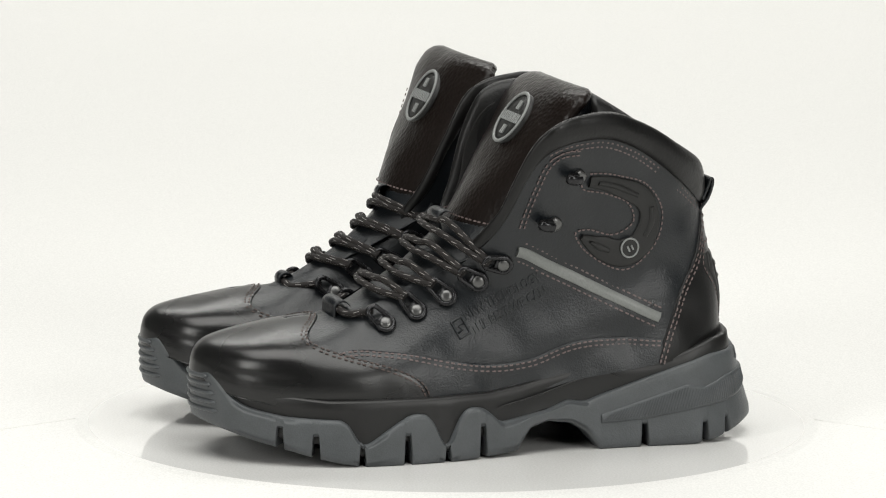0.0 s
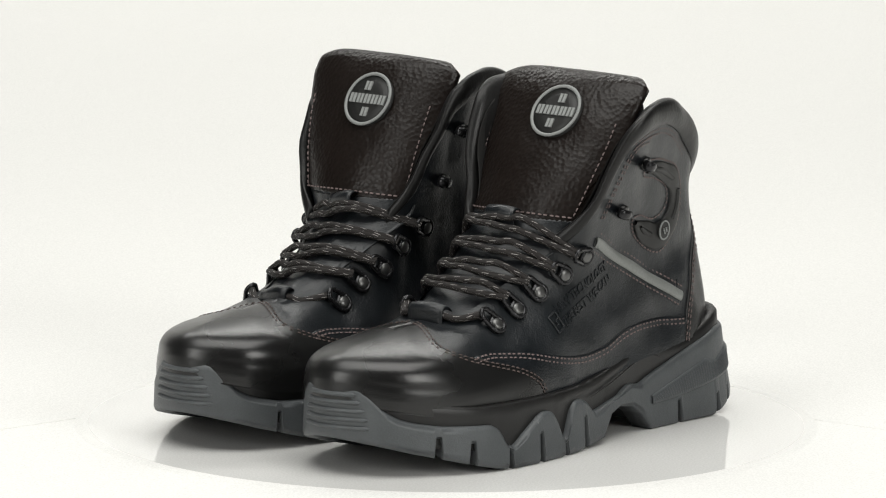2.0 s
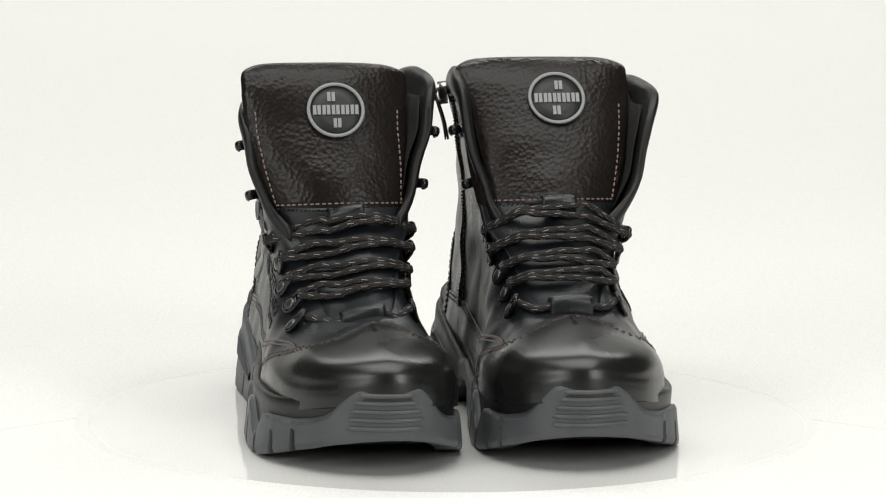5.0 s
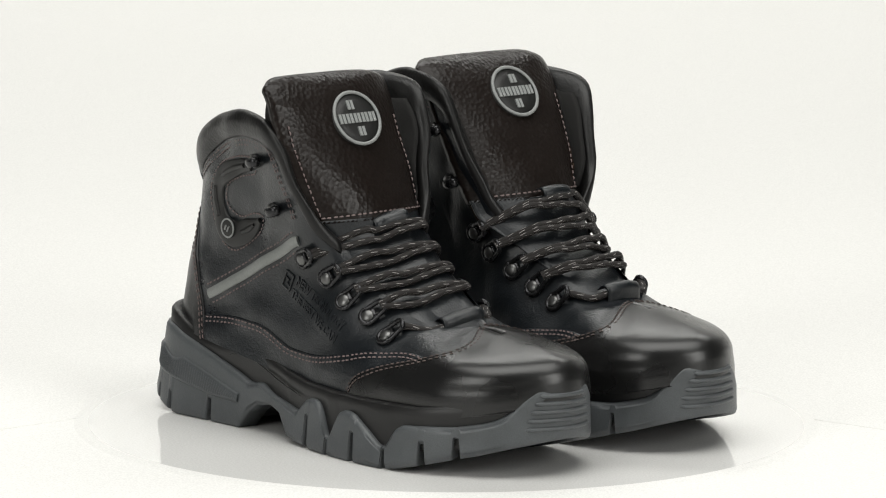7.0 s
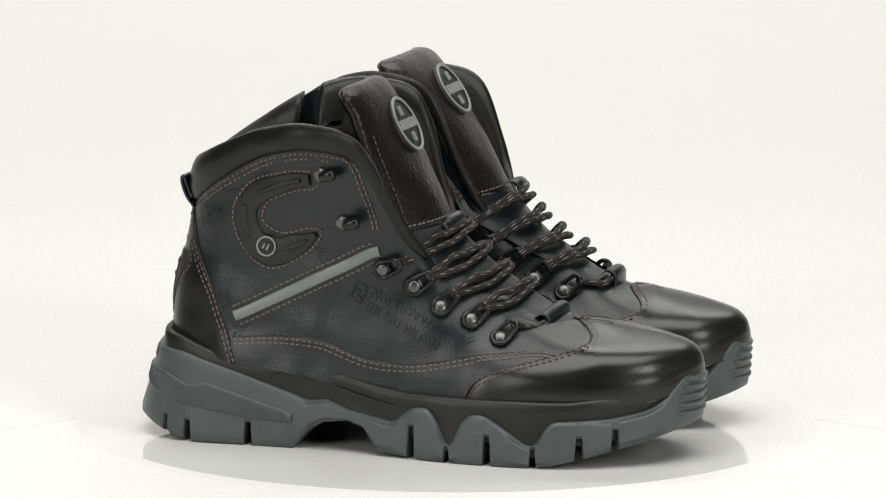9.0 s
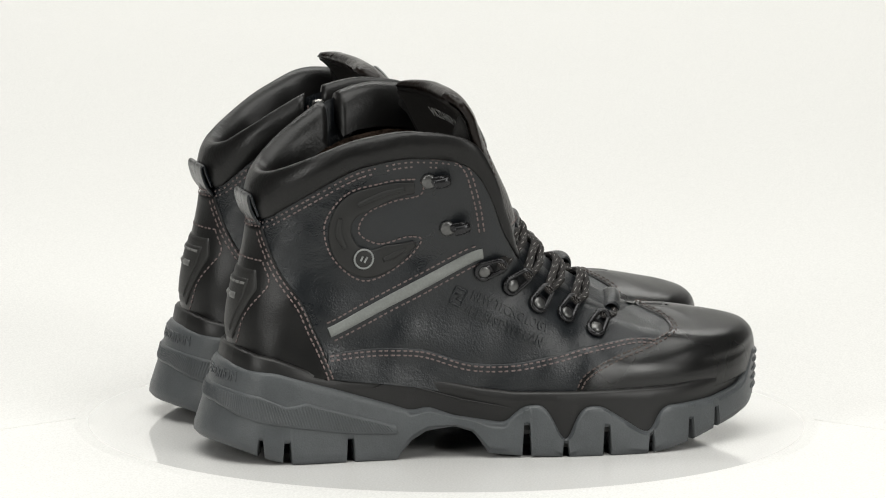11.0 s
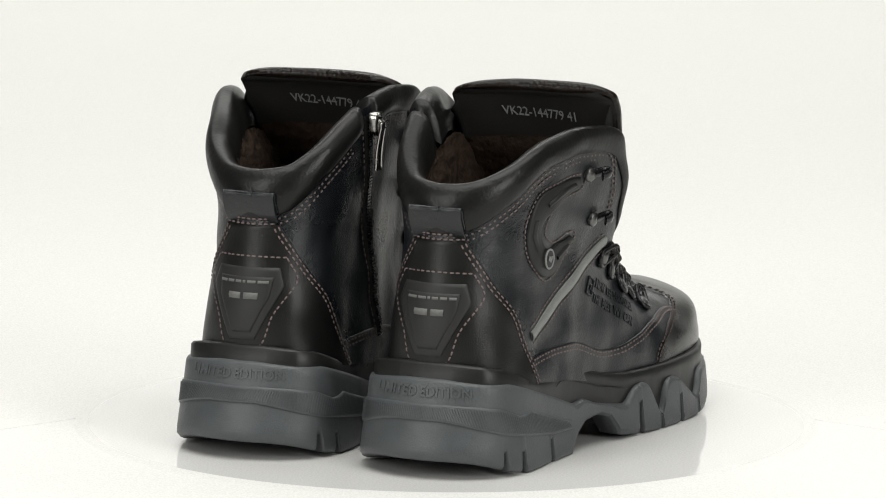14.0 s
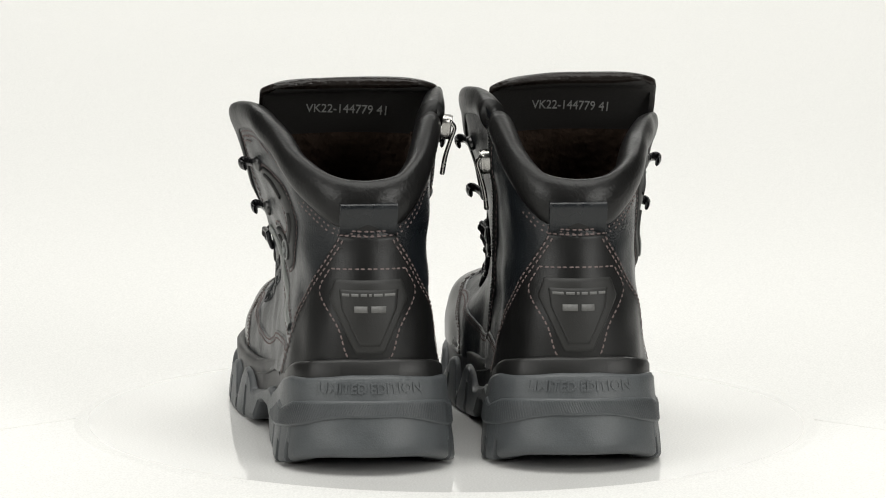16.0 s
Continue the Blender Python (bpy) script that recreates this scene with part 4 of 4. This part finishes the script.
def tongue_details(root):
    def line(sa, lift=0.35):
        q = cat(sa, np.linspace(0, 1, 120))
        p = tongue_point(q[:, 0], q[:, 1], lift)
        n = unit(tongue_point(q[:, 0], q[:, 1], lift + 1) - p)
        return spaced(p, n, 0.3)
    for sg in (-1, 1):
        stitches("stitching", line([(0.49, sg * 0.88), (0.57, sg * 0.88), (0.66, sg * 0.88), (0.76, sg * 0.87)], -0.7), root, mat=THREAD)
    stitches("stitching", line([(0.487, -0.9), (0.492, -0.4), (0.494, 0), (0.492, 0.4), (0.487, 0.9)], 0.5), root)
    # round mark on the flap: ring, field and plain blocks
    c0 = 0.75 if SIDE[0] > 0 else 0.768
    a0 = 0.09 if SIDE[0] > 0 else -0.11
    up = unit(tongue_point(c0 + 0.03, a0) - tongue_point(c0 - 0.03, a0))
    across = np.array([0, 1.0, 0])
    cen = tongue_point(c0, a0, 1.2)
    n = unit(np.cross(across, up))
    n = n if n[0] > 0 else -n

    def flat(r0, w, z):
        return cen + across * r0 + up * w + n * z
    seg = 40
    v = [flat(15.4 * k * math.cos(t), 15.4 * k * math.sin(t), z) for t in np.linspace(0, 2 * math.pi, seg, endpoint=False) for k, z in ((1, -2.5), (1, 0.0), (0.5, 0.25))]
    f = grid_faces(seg, 3, True) + [tuple(i * 3 + 2 for i in range(seg))]
    emblem = emit("round_emblem", v, f, PVC, root, "round black rubber emblem with grey ring")
    ring = [flat(14.8 * math.cos(t), 14.8 * math.sin(t), 0.5) for t in np.linspace(0, 2 * math.pi, 48, endpoint=False)]
    v, f, _ = tube(ring, 1.0, 8, True, flat=0.7, up=n)
    emit("emblem_ring", v, f, GREY_PRINT, emblem, "silver-grey ring")

    def block(x0, x1, w0, w1):
        v = [flat(x, w, z) for z in (0.1, 1.0) for x, w in ((x0, w0), (x1, w0), (x1, w1), (x0, w1))]
        emit("emblem_block", v, [(4, 5, 6, 7), (0, 1, 5, 4), (1, 2, 6, 5), (2, 3, 7, 6), (3, 0, 4, 7), (3, 2, 1, 0)], GREY_PRINT, emblem, smooth=False)
    # its mark, drawn as plain upright bars
    for k in range(5):
        x0 = -12.4 + 5.1 * k
        block(x0, x0 + 1.85, -2.7, 2.7)
        block(x0 + 2.4, x0 + 4.25, -2.7, 2.7)
    for w0, x0 in ((5.0, -4.4 if SIDE[0] > 0 else -3.6), (-10.2, -1.6)):
        block(x0, x0 + 1.85, w0, w0 + 5.2)
        block(x0 + 2.4, x0 + 4.25, w0, w0 + 5.2)
    # code stamped on the back of the flap
    v, f = letters("VK22-144779 41", 5.8)
    v[:, 0] *= 41.0 / np.ptp(v[:, 0])
    out = []
    for p in v:
        y = (-p[0] if SIDE[0] > 0 else p[0])
        s = 0.80 + (p[1] - 0.04 * p[0]) / 118.0
        half = 45.0
        out.append(tongue_point(s, y / half, -8.75 - p[2] * 0.4))
    emit("stamped_code", out, f, WHITE_PRINT, root, "white stamped size code", smooth=False)
    # soft side gussets
    for side in (-1, 1):
        k = np.linspace(0, 1, 24)
        uu = 0.40 + 0.26 * k
        n = normal(uu, np.full(24, 0.97), side)
        a = upper(uu, np.full(24, 0.97), side) - n * 6
        b = tongue_point(0.86 - 0.60 * k, side * 0.93, -6.0)
        t = np.linspace(0, 1, 10)[None, :, None]
        A = a[:, None] * (1 - t) + b[:, None] * t + np.array([-5.0, 0, -3.0]) * np.sin(t * math.pi)
        emit("gusset", *sheet(A, A + np.array([-1.2, 0, 0])), SUEDE, root, "black suede gusset beside the tongue")


def zip_fastener(root):
    side = 1
    line = drawn([(-69, 175), (-64, 150), (-58, 110), (-53, 75), (-50, 54)], side, lift=0.5)
    z = ribbon("zip", line, [6.5, 7.5, 7.5, 7.0], 0.6, SUEDE, root, "black zip fastener on the inner side", crown=0.0)
    p, n, t = line
    s = unit(np.cross(n, t))
    pieces = []
    for i in range(6, len(p), 3):
        for sg in (-1, 1):
            c = p[i] + s[i] * sg * 0.75 + n[i] * 0.9
            q = [c + t[i] * a * 0.55 + s[i] * b * 0.9 + n[i] * d * 0.5 for d in (-1, 1) for a, b in ((-1, -1), (1, -1), (1, 1), (-1, 1))]
            pieces.append((q, [(4, 5, 6, 7), (0, 1, 5, 4), (1, 2, 6, 5), (2, 3, 7, 6), (3, 0, 4, 7)]))
    tagged(emit("zip_teeth", *merge(pieces), METAL, z, "dark zip teeth", smooth=False), kind="stuff")
    for sg in (-1, 1):
        stitches("stitching", (p + s * sg * 5.6, n, t), root)
    k = 6 if SIDE[0] < 0 else 40
    c, nn, tt, ss = p[k] + n[k] * (5.0 if SIDE[0] < 0 else 2.6), n[k], t[k], s[k]
    body = [c + tt * a * 6.2 + ss * b * w + nn * d for d, w in ((-2.0, 3.6), (1.5, 3.4), (2.8, 2.1)) for a, b in ((-1, -0.75), (-0.4, -1), (0.5, -1), (1, -0.55), (1, 0.55), (0.5, 1), (-0.4, 1), (-1, 0.75))]
    f = grid_faces(3, 8, False, True) + [tuple(range(16, 24))]
    sl = emit("zip_slider", body, f, STEEL, z, "nickel zip slider")
    loop = cat([c + nn * 2.4 - tt * 3, c + nn * 4.6 + tt * 0, c + nn * 3.4 + tt * 6, c + nn * 1.6 + tt * 16, c + nn * 1.0 + tt * 26], np.linspace(0, 1, 20))
    v, f, _ = tube(loop, np.linspace(2.0, 3.0, 20), 8, flat=0.45, up=nn)
    emit("zip_pull", v, f, STEEL, z, "nickel zip pull")


def sole_details(root, wall):
    n = len(RING)
    x = RING[:, 0]
    back = np.argmin(x)
    near = [i % n for i in range(back - 230, back + 231)]
    near = [i for i in near if x[i] < -54]

    def ring_at(inset, z):
        return wall(inset, z)
    low = steps(x, [(-153, 29.8), (-147, 28), (-140, 25.5), (-127, 22), (-79, 15), (-54, 14)])
    high = steps(x, [(-153, 38.5), (-140, 37.5), (-128, 35.8), (-114, 30.6), (-109, 31.0), (-103, 32.4), (-80, 25.8), (-54, 18.6)])
    rows = [ring_at(1.5, high + 0.2), ring_at(-0.3, high - 0.2), ring_at(-0.7, high - 1.0), ring_at(-0.9, (high + low) / 2), ring_at(-0.9, low + 0.8), ring_at(-0.5, low), ring_at(1.5, low - 0.2)]
    A = np.stack(rows, 1)[near]
    emit("heel_band", *sheet(A), RUBBER, root, "ribbed grey rubber heel band")
    top, bot = ring_at(-1.1, high - 1.4), ring_at(-1.1, low + 1.4)
    nz = np.concatenate([OUTWARD, np.zeros((n, 1))], 1)
    pieces = []
    for j in range(6, len(near) - 6, 2):
        i, k = near[j], near[min(j + 4, len(near) - 1)]
        a, b = top[i], bot[k]
        if np.linalg.norm(a - b) < 2.5 or high[i] - low[i] < 3.4:
            continue
        t = np.concatenate([OUTWARD[i][::-1] * np.array([-1, 1]), [0]]) * 0.45
        o = nz[i] * 0.16
        pieces.append(([a - t, a + t, b + t, b - t, a + o, b + o], [(0, 4, 5, 3), (4, 1, 2, 5), (0, 1, 4), (3, 5, 2)]))
    tagged(emit("band_ribs", *merge(pieces), RUBBER, root, "fine slanted ribs moulded in the heel band", smooth=False), kind="stuff")
    # raised words round the back of the heel
    v, f = letters("LIMITED EDITION", 7.2, 0.2)
    v[:, 0] *= 72.0 / np.ptp(v[:, 0])
    arc = np.concatenate([[0], np.cumsum(np.linalg.norm(np.diff(np.roll(RING, -(back - 200), 0)[:401], axis=0), axis=1))])
    mid = arc[200]
    rolled, rout = np.roll(RING, -(back - 200), 0)[:401], np.roll(OUTWARD, -(back - 200), 0)[:401]
    out = []
    for p in v:
        q = mid + (p[0] if SIDE[0] > 0 else -p[0])
        r = np.array([np.interp(q, arc, rolled[:, 0]), np.interp(q, arc, rolled[:, 1])])
        o = unit(np.array([[np.interp(q, arc, rout[:, 0]), np.interp(q, arc, rout[:, 1])]]))
        z = 44.2 + p[1]
        r = r + o[0] * (p[2] * 0.45 + 0.05) - o[0] * lean(o, z)[0]
        out.append((r[0], r[1], z))
    emit("raised_lettering", out, f, RUBBER, root, "words moulded in the grey rubber heel", smooth=False)
    # ridges on the toe bumper
    toe = [i for i in range(n) if x[i] > 139]
    for z, span in ((26, 21), (30.5, 20), (35, 18.5), (39.5, 16.5), (43.5, 14)):
        ids = [i for i in toe if abs(RING[i, 1] - 2) < span]
        path = ring_at(0.1, np.full(n, float(z)))[ids]
        v, f, _ = tube(path, np.interp(np.linspace(0, 1, len(ids)), [0, 0.06, 0.94, 1], [0.3, 1.25, 1.25, 0.3]), 8)
        emit("toe_ridge", v, f, RUBBER, root)
    # groove line moulded in the midsole
    for side in (-1, 1):
        ids = [i for i in range(n) if -66 < x[i] < 6 and RING[i, 1] * side > 0]
        ids.sort(key=lambda i: x[i])
        z = steps(x, [(-66, 38), (-58, 41), (-48, 39), (-20, 31), (6, 26)])
        path = wall(1.9, z)[ids]
        v, f, _ = tube(path, np.interp(np.linspace(0, 1, len(ids)), [0, 0.1, 0.9, 1], [0.1, 0.45, 0.45, 0.1]), 8)
        emit("midsole_rib", v, f, MIDSOLE, root)


def details(root, wall):
    panel_cap(root)
    shaft_details(root)
    heel_details(root)
    lacing(root)
    tongue_details(root)
    zip_fastener(root)
    sole_details(root, wall)


BOOTS = [build_boot(1), build_boot(-1)]
SIDE[0] = 1


# ---- turning ----
def turn(t):
    """Degrees by which the boots' toes point at t seconds."""
    return 197.95 + 16.127 * t - 0.0055 * (t - 8) ** 2


def motions():
    times = [0.5 * k for k in range(33)]
    walk(DISC, [(t, pose(0, 0, 0, 0, 0, turn(t))) for t in times])
    for ob, x, y, yaw in zip(BOOTS, (0.0, -0.0005), (-0.056, 0.054), (0, 0.4)):
        walk(ob, [(t, pose(0, 0, 0, 0, 0, turn(t)) @ pose(x, y, 0, 0, 0, yaw)) for t in times])


motions()
